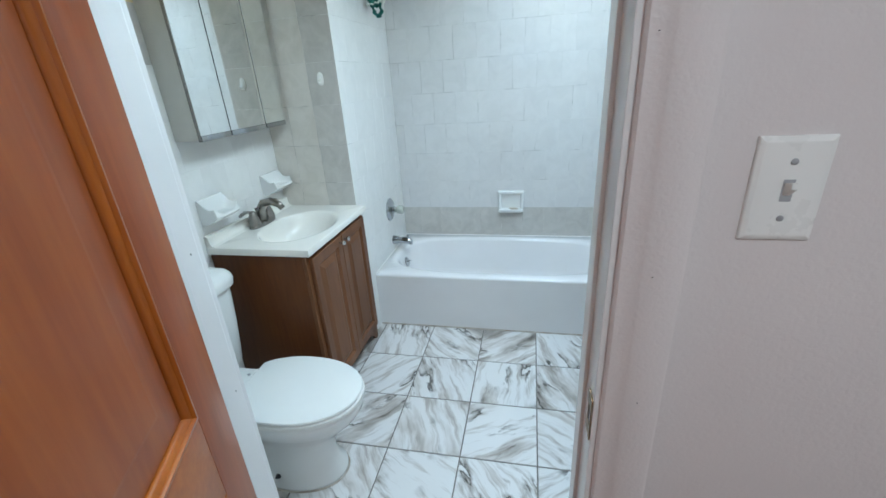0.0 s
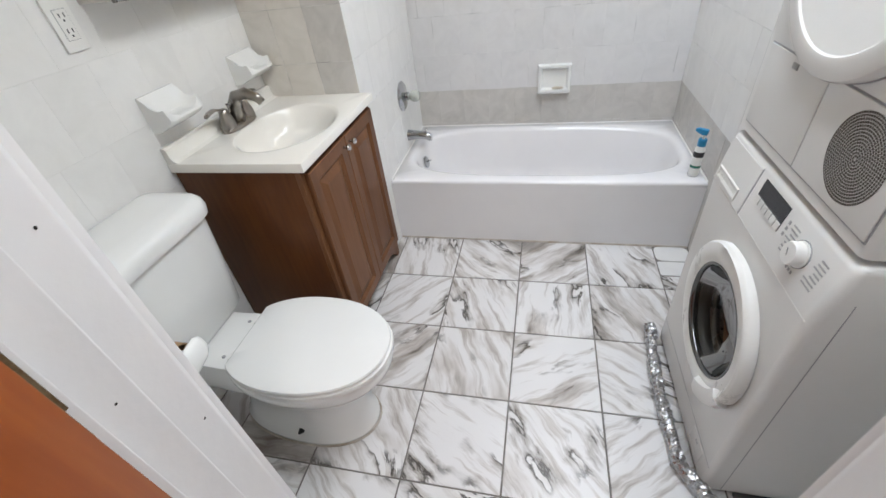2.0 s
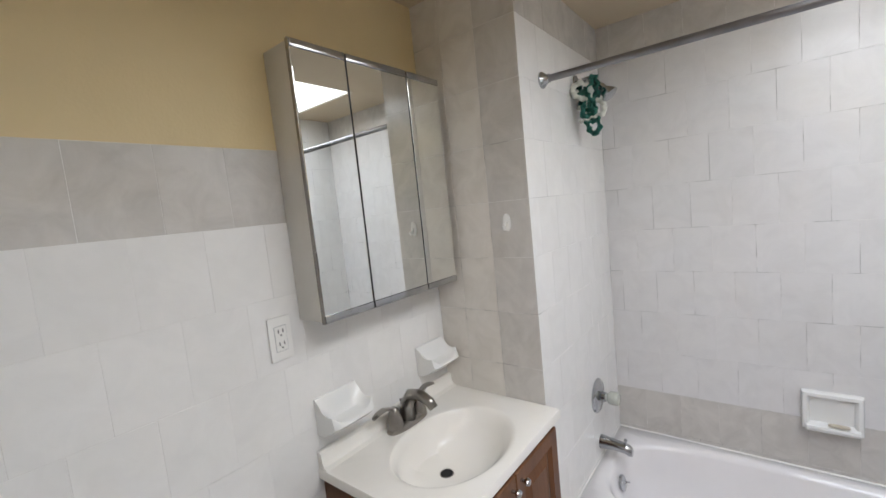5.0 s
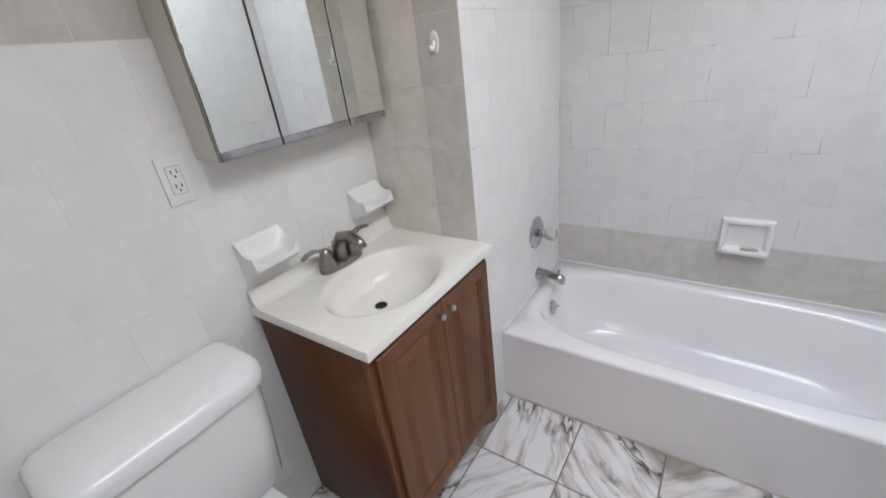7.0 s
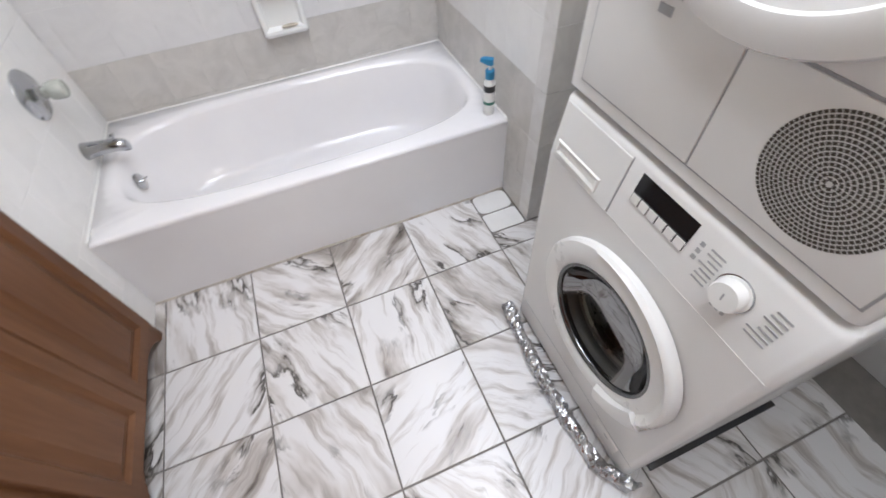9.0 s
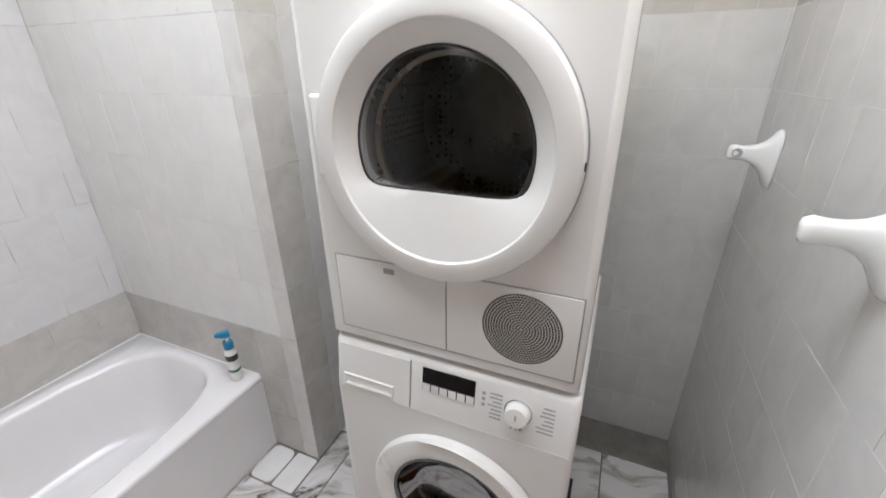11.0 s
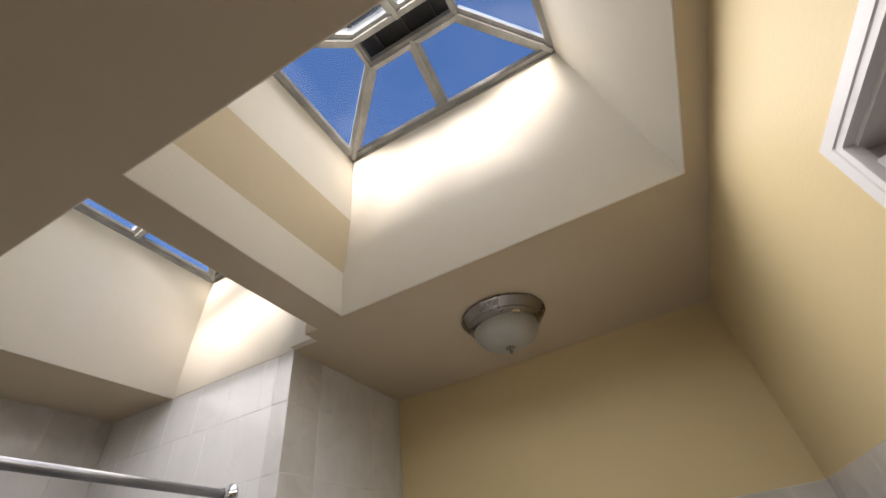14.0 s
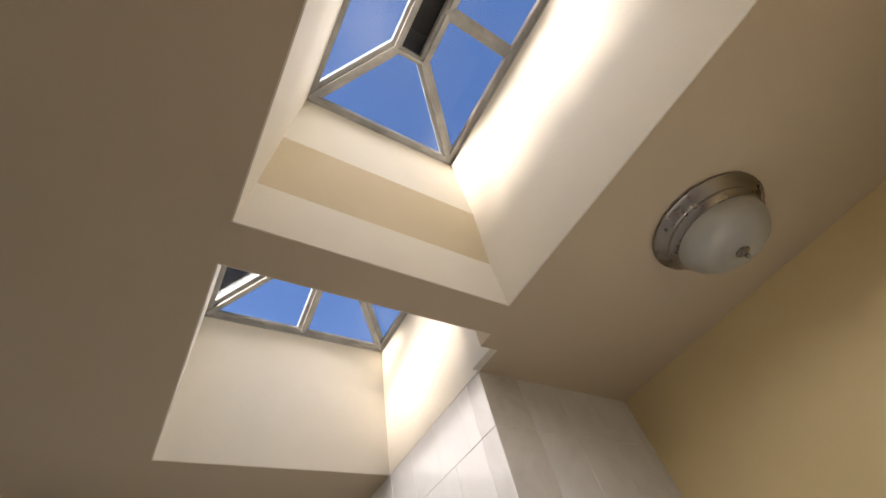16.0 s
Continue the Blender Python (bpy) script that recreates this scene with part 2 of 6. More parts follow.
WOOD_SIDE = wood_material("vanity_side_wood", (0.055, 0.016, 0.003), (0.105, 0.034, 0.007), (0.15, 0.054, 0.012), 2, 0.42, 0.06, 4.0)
MIRROR = mat("mirror_glass", (0.86, 0.88, 0.86), 0.015, 1.0)
FOIL = mottled("aluminium_foil", (0.38, 0.38, 0.39), (0.62, 0.62, 0.62), 0.26, 60.0, 160.0, 0.4, metal=1.0, spread=0.06)
CARDBOARD = mottled("cardboard", (0.30, 0.18, 0.09), (0.40, 0.25, 0.13), 0.85, 20.0, 200.0, 0.15)
FROSTED = mottled("frosted_lamp_glass", (0.30, 0.29, 0.25), (0.37, 0.36, 0.32), 0.32, 6.0, 30.0, 0.05)
BLUE_CAP = mat("blue_cap", (0.02, 0.22, 0.42), 0.3)
GREEN_PRINT = mat("green_print", (0.02, 0.16, 0.11), 0.4)
LOOFAH_GREEN = mottled("green_mesh", (0.005, 0.07, 0.055), (0.03, 0.20, 0.15), 0.7, 60.0, 200.0, 0.3)
LOOFAH_WHITE = mottled("pale_mesh", (0.55, 0.58, 0.52), (0.75, 0.76, 0.70), 0.7, 60.0, 200.0, 0.3)
CAULK = mottled("old_caulk", (0.30, 0.25, 0.19), (0.62, 0.58, 0.52), 0.7, 14.0, 90.0, 0.2)
PLAIN_FLOOR = mottled("hall_floor_boards", (0.20, 0.12, 0.07), (0.28, 0.17, 0.10), 0.4, 5.0)
ROOFING = mottled("unseen_roof_deck", (0.10, 0.10, 0.10), (0.16, 0.16, 0.155), 0.9, 5.0)

GLASS = bpy.data.materials.new("skylight_glass")
GLASS.use_nodes = True
GLASS.node_tree.nodes.remove(principled(GLASS))
_t = node(GLASS, "ShaderNodeBsdfTransparent")
_t.inputs[0].default_value = (0.80, 0.90, 1.0, 1)
_g = node(GLASS, "ShaderNodeBsdfGlossy", Roughness=0.08)
_f = node(GLASS, "ShaderNodeFresnel", IOR=1.45)
_x = node(GLASS, "ShaderNodeMixShader")
wire(GLASS, _f, 0, _x, 0)
wire(GLASS, _t, 0, _x, 1)
wire(GLASS, _g, 0, _x, 2)
wire(GLASS, _x, 0, GLASS.node_tree.nodes["Material Output"], 0)



def door_glass(name, tint, gloss):
    """Thin tinted glass that lets the drum show."""
    m = bpy.data.materials.new(name)
    m.use_nodes = True
    m.node_tree.nodes.remove(principled(m))
    t = node(m, "ShaderNodeBsdfTransparent")
    t.inputs[0].default_value = (*tint, 1)
    g = node(m, "ShaderNodeBsdfGlossy", Roughness=0.04)
    g.inputs[0].default_value = (gloss, gloss, gloss, 1)
    f = node(m, "ShaderNodeFresnel", IOR=1.5)
    x = node(m, "ShaderNodeMixShader")
    wire(m, f, 0, x, 0)
    wire(m, t, 0, x, 1)
    wire(m, g, 0, x, 2)
    wire(m, x, 0, m.node_tree.nodes["Material Output"], 0)
    return m


WASHER_GLASS = door_glass("washer_porthole_glass", (0.62, 0.60, 0.56), 0.28)
DRYER_GLASS = door_glass("dryer_window_glass", (0.60, 0.57, 0.52), 0.35)
DRUM_FIN = mottled("drum_lifter_plastic", (0.10, 0.10, 0.095), (0.17, 0.165, 0.16), 0.35, 14.0)


def drum_material():
    """Brushed steel with rows of small dark holes."""
    m = mottled("drum_steel", (0.12, 0.115, 0.11), (0.24, 0.235, 0.22), 0.3, 9.0, 90.0, 0.05, metal=0.9)
    co = node(m, "ShaderNodeTexCoord")
    v = node(m, "ShaderNodeTexVoronoi", Scale=55.0, Randomness=0.15)
    wire(m, co, "Object", v, "Vector")
    r = ramp(m, [(0.20, (0.02, 0.02, 0.02)), (0.27, (1, 1, 1))])
    wire(m, v, "Distance", r, "Fac")
    mix = node(m, "ShaderNodeMix")
    mix.data_type, mix.blend_type = "RGBA", "MULTIPLY"
    mix.inputs[0].default_value = 1.0
    p = principled(m)
    m.node_tree.links.new(p.inputs["Base Color"].links[0].from_socket, mix.inputs[6])
    m.node_tree.links.new(r.outputs["Color"], mix.inputs[7])
    m.node_tree.links.new(mix.outputs[2], p.inputs["Base Color"])
    return m


DRUM_STEEL = drum_material()


# ---- mesh helpers ----
def link(name, bm, material, parent=None, label="", smooth=False, bevel=0.0):
    if bevel:
        bmesh.ops.bevel(bm, geom=bm.edges[:], offset=bevel, segments=2, affect="EDGES", profile=0.6)
    bmesh.ops.recalc_face_normals(bm, faces=bm.faces[:])
    me = bpy.data.meshes.new(name)
    bm.to_mesh(me)
    bm.free()
    mats = material if isinstance(material, (list, tuple)) else [material]
    for m in mats:
        me.materials.append(m)
    if smooth:
        for f in me.polygons:
            f.use_smooth = True
        if smooth != "all":
            me.set_sharp_from_angle(angle=radians(35))
    ob = new(name, me)
    if parent:
        ob.parent = parent
        ob.matrix_parent_inverse = parent.matrix_world.inverted()
    if label:
        ob["label"] = label
    return ob


def part(name, bm, material, parent, label="", smooth=True, bevel=0.0):
    return link(name, bm, material, parent, label, smooth, bevel)


def thing(name, at, label, category, group=""):
    ob = new(name)
    ob.empty_display_size = 0.05
    ob.matrix_basis = Matrix.Translation(at)
    bpy.context.view_layer.update()
    return tagged(ob, label, category, group)


def structure(name, bm, material, label, category, smooth=False, bevel=0.0):
    return tagged(link(name, bm, material, None, "", smooth, bevel), label, category, kind="structure")


def box(bm, x0, x1, y0, y1, z0, z1, bevel=0.0, m=None):
    vs = [bm.verts.new((x, y, z)) for x in (x0, x1) for y in (y0, y1) for z in (z0, z1)]
    fs = [bm.faces.new([vs[i] for i in q]) for q in ((0, 1, 3, 2), (4, 6, 7, 5), (0, 4, 5, 1), (2, 3, 7, 6), (0, 2, 6, 4), (1, 5, 7, 3))]
    if bevel:
        bmesh.ops.recalc_face_normals(bm, faces=fs)
        es = list({e for f in fs for e in f.edges})
        r = bmesh.ops.bevel(bm, geom=es, offset=bevel, segments=2, affect="EDGES", profile=0.6)
        vs = list({v for f in r["faces"] for v in f.verts} | {v for v in vs if v.is_valid})
    if m is not None:
        bmesh.ops.transform(bm, matrix=m, verts=[v for v in vs if v.is_valid])
    return bm


def boxed(*a, bevel=0.0, m=None):
    return box(bmesh.new(), *a, bevel=bevel, m=m)


def loft(bm, rings, closed=True, caps=True):
    """Skin between rings of points, all of one length."""
    vr = [[bm.verts.new(p) for p in r] for r in rings]
    n = len(vr[0])
    for a, b in zip(vr, vr[1:]):
        for i in range(n if closed else n - 1):
            j = (i + 1) % n
            bm.faces.new((a[i], a[j], b[j], b[i]))
    if caps and closed:
        bm.faces.new(list(reversed(vr[0])))
        bm.faces.new(vr[-1])
    return bm


def frame_of(axis):
    w = Vector(axis).normalized()
    u = w.orthogonal().normalized()
    return u, w.cross(u), w


def tube(bm, pts, r, seg=14):
    """A round bar along points; r one radius or one a point."""
    pts = [Vector(p) for p in pts]
    rs = r if isinstance(r, (list, tuple)) else [r] * len(pts)
    rings = []
    u = None
    for i, p in enumerate(pts):
        w = (pts[min(i + 1, len(pts) - 1)] - pts[max(i - 1, 0)]).normalized()
        if u is None:
            u = w.orthogonal().normalized()
        u = (u - w * u.dot(w)).normalized()
        v = w.cross(u)
        rings.append([p + (u * math.cos(a) + v * math.sin(a)) * rs[i] for a in (2 * math.pi * k / seg for k in range(seg))])
    return loft(bm, rings)


def lathe(bm, profile, centre, axis=(0, 0, 1), seg=32, caps=True):
    """Turned shape: profile of (radius, height along the axis)."""
    u, v, w = frame_of(axis)
    c = Vector(centre)
    return loft(bm, [[c + w * h + (u * math.cos(a) + v * math.sin(a)) * max(r, 0.0004) for a in (2 * math.pi * k / seg for k in range(seg))] for r, h in profile], caps=caps)


def superellipse(cx, cy, a, b, n, seg, z, a_back=None):
    """A ring in the floor's plane; a_back gives the half length towards -x."""
    out = []
    for k in range(seg):
        t = 2 * math.pi * k / seg
        c, s = math.cos(t), math.sin(t)
        ax = a_back if (a_back and c < 0) else a
        out.append(Vector((cx + ax * math.copysign(abs(c) ** (2 / n), c), cy + b * math.copysign(abs(s) ** (2 / n), s), z)))
    return out


def slab(cuts_u, cuts_v, hole, w0, w1, place):
    """A plate cut through where hole(u, v) is true; place turns (u, v, w) into the world."""
    bm = bmesh.new()
    us, vs = sorted(set(cuts_u)), sorted(set(cuts_v))
    solid = {(i, j) for i in range(len(us) - 1) for j in range(len(vs) - 1) if not hole((us[i] + us[i + 1]) / 2, (vs[j] + vs[j + 1]) / 2)}

    def quad(*ps):
        bm.faces.new([bm.verts.new(place(*p)) for p in ps])
    for i, j in solid:
        a, b, c, d = us[i], us[i + 1], vs[j], vs[j + 1]
        quad((a, c, w0), (b, c, w0), (b, d, w0), (a, d, w0))
        quad((a, c, w1), (b, c, w1), (b, d, w1), (a, d, w1))
        if (i - 1, j) not in solid:
            quad((a, c, w0), (a, d, w0), (a, d, w1), (a, c, w1))
        if (i + 1, j) not in solid:
            quad((b, c, w0), (b, d, w0), (b, d, w1), (b, c, w1))
        if (i, j - 1) not in solid:
            quad((a, c, w0), (b, c, w0), (b, c, w1), (a, c, w1))
        if (i, j + 1) not in solid:
            quad((a, d, w0), (b, d, w0), (b, d, w1), (a, d, w1))
    bmesh.ops.remove_doubles(bm, verts=bm.verts[:], dist=1e-5)
    return bm


# ---- plan, in metres ----
WEST, EAST, SOUTH, NORTH = -1.42, 1.218, 0.656, 2.962      # faces of the tiles
CHASE_X, CHASE_Y = -0.972, 2.088                            # pipe chase at the tub's tap end
PIER_X, PIER_Y = 0.555, 2.0                                 # pier between tub and laundry niche
CEIL = 2.428
HALL_Y = 0.468                                              # hall side of the door wall
JAMB_W, JAMB_E, HEAD = -0.645, 0.098, 2.05                  # clear door opening
TILE_W, TILE_H, ROW0 = 0.157, 0.207, 0.392
T = 0.0024                                                  # tile thickness
BED = 0.0010                                                # joints lie this far behind the glaze
OPEN1 = (-0.19, 0.484, 0.712, 1.740)                        # ceiling openings: x0, x1, y0, y1
OPEN2 = (-0.19, PIER_X, 1.852, 2.61)

# ---- walls, floor, ceiling ----
floor = structure("floor", boxed(-1.6, 1.4, 0.45, 3.1, -0.10, -0.003), FLOOR_GROUT, "white marble tiled bathroom floor with dark grout", "floor")
hall_floor = structure("hall_floor", boxed(-1.3, 1.4, -1.5, 0.446, -0.10, 0.0), PLAIN_FLOOR, "brown hallway floor outside the bathroom door", "floor")
threshold = structure("threshold", boxed(JAMB_W, JAMB_E, 0.45, 0.66, -0.002, 0.014, bevel=0.004), PAINT_TRIM, "worn white painted door threshold", "threshold")

def tiled_wall_core(x0, x1, y0, y1, z_tile, z_top):
    """Wall with a mortar bed behind the tiles and paint above them."""
    bm = boxed(x0, x1, y0, y1, 0.0, z_tile)
    n = len(bm.faces)
    box(bm, x0, x1, y0, y1, z_tile, z_top)
    bm.faces.ensure_lookup_table()
    for f in bm.faces[:n]:
        f.material_index = 1
    return bm


TILE_TOP = ROW0 + 7 * TILE_H
wall_west = structure("wall_west", tiled_wall_core(-1.56, WEST - 0.0006, 0.45, 3.1, TILE_TOP, CEIL), [PAINT_YELLOW, GROUT_WHITE], "yellow painted wall above white tiles", "wall")
wall_east = structure("wall_east", tiled_wall_core(EAST + BED, 1.36, 0.45, 3.1, TILE_TOP, CEIL), [PAINT_YELLOW, GROUT_WHITE], "yellow painted wall above grey tiles behind the dryer", "wall")
wall_north = structure("wall_north", boxed(-1.42, EAST, NORTH + BED, 3.1, 0.0, CEIL), [GROUT], "white tiled wall along the bathtub", "wall")
wall_chase = structure("wall_chase", boxed(WEST - BED, CHASE_X - BED, CHASE_Y + BED, NORTH + BED, 0.0, CEIL), [GROUT], "tiled pipe chase at the tap end of the tub", "wall")
wall_pier = structure("wall_pier", boxed(PIER_X + BED, EAST + BED, PIER_Y + BED, NORTH + BED, 0.0, CEIL), [GROUT], "tiled pier between bathtub and laundry niche", "wall")

REVEAL_W, REVEAL_E, REVEAL_H = -0.685, 0.126, 2.078                           # the opening is wider on the bathroom side of the frame
bm = slab([WEST - T, REVEAL_W - 0.02, REVEAL_E + 0.02, EAST + T], [0.0, TILE_TOP, REVEAL_H + 0.02, CEIL], lambda u, v: REVEAL_W - 0.02 < u < REVEAL_E + 0.02 and v < REVEAL_H + 0.02, HALL_Y, SOUTH - BED, lambda u, v, w: (u, w, v))
bmesh.ops.recalc_face_normals(bm, faces=bm.faces[:])
for f in bm.faces:
    f.material_index = 1 if f.normal.y < 0.5 else 2 if f.calc_center_median().z < TILE_TOP else 0
wall_south = structure("wall_south", bm, [PAINT_YELLOW, PAINT_HALL, GROUT_WHITE], "door wall, yellow paint over grey tiles inside", "wall")

hall_west = structure("hall_wall_west", boxed(-1.05, -0.95, -1.5, HALL_Y, 0.0, 2.45), PAINT_HALL, "pinkish white hallway wall", "wall")
hall_east = structure("hall_wall_east", boxed(1.05, 1.15, -1.5, HALL_Y, 0.0, 2.45), PAINT_HALL, "pinkish white hallway wall", "wall")
hall_back = structure("hall_wall_back", boxed(-0.95, 1.05, -1.5, -1.4, 0.0, 2.45), PAINT_HALL, "pinkish white hallway end wall", "wall")
hall_ceiling = structure("hall_ceiling", boxed(-1.05, 1.15, -1.5, HALL_Y, 2.45, 2.55), PAINT_HALL, "pinkish white hallway ceiling", "ceiling")


def in_open(u, v):
    return any(a < u < b and c < v < d for a, b, c, d in (OPEN1, OPEN2))


E3 = 0.003
bm = slab([-1.56, OPEN1[0] - E3, OPEN1[1] + E3, OPEN2[1] + E3, 1.36], [0.45, OPEN1[2] - E3, OPEN1[3] + E3, OPEN2[2] - E3, OPEN2[3] + E3, 3.1], in_open, CEIL, CEIL + 0.06, lambda u, v, w: (u, v, w))
ceiling = structure("ceiling", bm, PAINT_CEILING, "beige painted ceiling with two skylight openings", "ceiling")


def shaft(name, rings, label, patch=None):
    """A light shaft through the roof: rings of x0, x1, y0, y1, z from the ceiling up."""
    bm = bmesh.new()

    def ring(x0, x1, y0, y1, z, g=0.0):
        return [(x0 - g, y0 - g, z), (x1 + g, y0 - g, z), (x1 + g, y1 + g, z), (x0 - g, y1 + g, z)]
    inner = [ring(*r) for r in rings]
    outer = [ring(*r, 0.05) for r in rings]
    loft(bm, inner + outer[::-1] + [inner[0]], caps=False)
    bmesh.ops.remove_doubles(bm, verts=bm.verts[:], dist=1e-5)
    for f in bm.faces:
        c = f.calc_center_median()
        if patch and patch[0] < c.z < patch[1] and abs(c.y - rings[1][3]) < 0.03 and abs(c.x - 0.15) < 0.1:
            f.material_index = 1
    return structure(name, bm, [PAINT_SHAFT, TAN_BAND], label, "skylight shaft")


Z0 = CEIL + 0.001
shaft("skylight_shaft_1", [(*OPEN1, Z0), (-0.173, 0.472, 0.736, 1.731, 2.585), (-0.149, 0.456, 0.770, 1.696, 2.80), (-0.116, 0.433, 0.814, 1.676, 3.10)], "cream plastered skylight shaft with a kinked end", (2.6, 2.79))
shaft("skylight_shaft_2", [(*OPEN2, Z0), (-0.19, 0.550, 1.892, 2.585, 2.76), (-0.19, 0.547, 1.925, 2.565, 2.955)], "cream plastered skylight shaft over the bathtub")
# plastered nib where the tub shaft narrows beside the pier
structure("ceiling_corner", boxed(0.497, 0.560, 1.849, 1.900, CEIL - 0.001, CEIL + 0.06), PAINT_CEILING, "beige plaster corner of the ceiling at the pier", "ceiling")
structure("skylight_shaft_nib", boxed(0.532, 0.62, 1.9005, 1.9985, CEIL + 0.0008, 2.93), PAINT_SHAFT, "cream plastered nib in the skylight shaft", "skylight shaft")


def bar(bm, a, b, w=0.03, h=0.03):
    """A metal glazing bar of rectangular section with a raised cap."""
    a, b = Vector(a), Vector(b)
    d = (b - a).normalized()
    s = d.cross(Vector((0, 0, 1))).normalized()
    n = s.cross(d)
    prof = [(-w, -h / 2), (-w * 0.35, -h / 2), (-w * 0.35, -h), (w * 0.35, -h), (w * 0.35, -h / 2), (w, -h / 2), (w, h / 2), (-w, h / 2)]
    return loft(bm, [[p + s * x * 0.5 + n * y for x, y in prof] for p in (a, b)])


def skylight(name, x0, x1, y0, y1, z, ridge_a, ridge_b, ridge_w, along_y, label, curb=0.04):
    """Hipped metal skylight: curb frame, hips, mid bars, ridge vent and glass panes."""
    ob = thing(name, ((x0 + x1) / 2, (y0 + y1) / 2, z), label, "skylight", "roof skylights")
    cx, cy = (x0 + x1) / 2, (y0 + y1) / 2
    zr = ridge_a[2]
    a, b = Vector(ridge_a), Vector(ridge_b)
    side = Vector((ridge_w / 2, 0, 0)) if along_y else Vector((0, ridge_w / 2, 0))
    # curb frame: four members with a lip
    for p, q in (((x0, y0), (x1, y0)), ((x1, y0), (x1, y1)), ((x1, y1), (x0, y1)), ((x0, y1), (x0, y0))):
        bm = bmesh.new()
        horizontal = abs(p[0] - q[0]) > abs(p[1] - q[1])
        ex = 0.045
        if horizontal:
            s = 1 if p[1] == y0 else -1
            box(bm, min(p[0], q[0]) - ex, max(p[0], q[0]) + ex, min(p[1], p[1] - s * 0.045), max(p[1], p[1] - s * 0.045) + 0.0, z - 0.012, z + curb)
            box(bm, min(p[0], q[0]), max(p[0], q[0]), min(p[1] + s * 0.018, p[1]), max(p[1] + s * 0.018, p[1]), z + 0.004, z + curb - 0.01)
        else:
            s = 1 if p[0] == x0 else -1
            box(bm, min(p[0], p[0] - s * 0.045), max(p[0], p[0] - s * 0.045), y0, y1, z - 0.012, z + curb)
            box(bm, min(p[0] + s * 0.018, p[0]), max(p[0] + s * 0.018, p[0]), y0 + 0.018, y1 - 0.018, z + 0.004, z + curb - 0.01)
        part("curb_frame", bm, ALUMINIUM, ob, smooth=False)
    corners = {"ll": (x0, y0, z + 0.025), "hl": (x1, y0, z + 0.025), "lh": (x0, y1, z + 0.025), "hh": (x1, y1, z + 0.025)}
    if along_y:   # a is the low-y end of the ridge
        ends = {"ll": a - side, "hl": a + side, "lh": b - side, "hh": b + side}
    else:         # a is the low-x end
        ends = {"ll": a - side, "lh": a + side, "hl": b - side, "hh": b + side}
    for k in corners:
        part("hip_bar", bar(bmesh.new(), corners[k], ends[k], 0.046, 0.036), ALUMINIUM, ob, smooth=False)
        part("bolt", lathe(bmesh.new(), [(0.004, -0.034), (0.009, -0.03), (0.010, -0.018), (0.010, 0.0)], ends[k], (0, 0, 1), 10), STEEL_OLD, ob)
    mids = []
    if along_y:
        for xe, s in ((x0, -1), (x1, 1)):
            mids.append(((xe, cy, z + 0.025), ((a + b) / 2 + side * s)))
    else:
        for ye, s in ((y0, -1), (y1, 1)):
            mids.append(((cx, ye, z + 0.025), ((a + b) / 2 + side * s)))
    for p, q in mids:
        part("glazing_bar", bar(bmesh.new(), p, q, 0.044, 0.034), ALUMINIUM, ob, smooth=False)
    # ridge: two rails, end rails and a dark vent between them
    for s in (-1, 1):
        part("ridge_rail", bar(bmesh.new(), a + side * s, b + side * s, 0.036, 0.034), ALUMINIUM, ob, smooth=False)
    for e in (a, b):
        part("ridge_end", bar(bmesh.new(), e - side, e + side, 0.026, 0.032), ALUMINIUM, ob, smooth=False)
    d = (b - a).normalized()
    vent = part("ridge_vent", box(bmesh.new(), min(a.x, b.x) - side.x, max(a.x, b.x) + side.x, min(a.y, b.y) - side.y, max(a.y, b.y) + side.y, zr + 0.045, zr + 0.06), DARK_METAL, ob, "dark sheet metal ridge vent", smooth=False)
    for s in (-1, 1):
        c0, c1 = a + side * s, b + side * s
        part("vent_cheek", box(bmesh.new(), min(c0.x, c1.x) - 0.004, max(c0.x, c1.x) + 0.004, min(c0.y, c1.y) - 0.004, max(c0.y, c1.y) + 0.004, zr + 0.012, zr + 0.047), DARK_METAL, ob, smooth=False)
    mid = (a + b) / 2
    for k in (-0.3, 0.0, 0.3):
        v = a.lerp(b, 0.5 + k)
        part("vent_louvre", box(bmesh.new(), v.x - side.x - 0.002, v.x + side.x + 0.002, v.y - side.y - 0.004, v.y + side.y + 0.004, zr + 0.015, zr + 0.044), DARK_METAL, ob, smooth=False)

    # panes
    def pane(*ps):
        bm = bmesh.new()
        ps = [Vector(p) for p in ps]
        n = (ps[1] - ps[0]).cross(ps[2] - ps[0]).normalized() * 0.006
        loft(bm, [ps, [p + n for p in ps]])
        g = part("pane", bm, GLASS, ob, "clear skylight glass", smooth=False)
        g.visible_shadow = False
    E, C = ends, corners
    if along_y:
        for lo, hi, (p, q) in (("ll", "lh", mids[0]), ("hl", "hh", mids[1])):
            pane(C[lo], p, q, E[lo])
            pane(p, C[hi], E[hi], q)
        pane(C["ll"], C["hl"], E["hl"], E["ll"])
        pane(C["lh"], C["hh"], E["hh"], E["lh"])
    else:
        for lo, hi, (p, q) in (("ll", "hl", mids[0]), ("lh", "hh", mids[1])):
            pane(C[lo], p, q, E[lo])
            pane(p, C[hi], E[hi], q)
        pane(C["ll"], C["lh"], E["lh"], E["ll"])
        pane(C["hl"], C["hh"], E["hh"], E["hl"])
    return ob


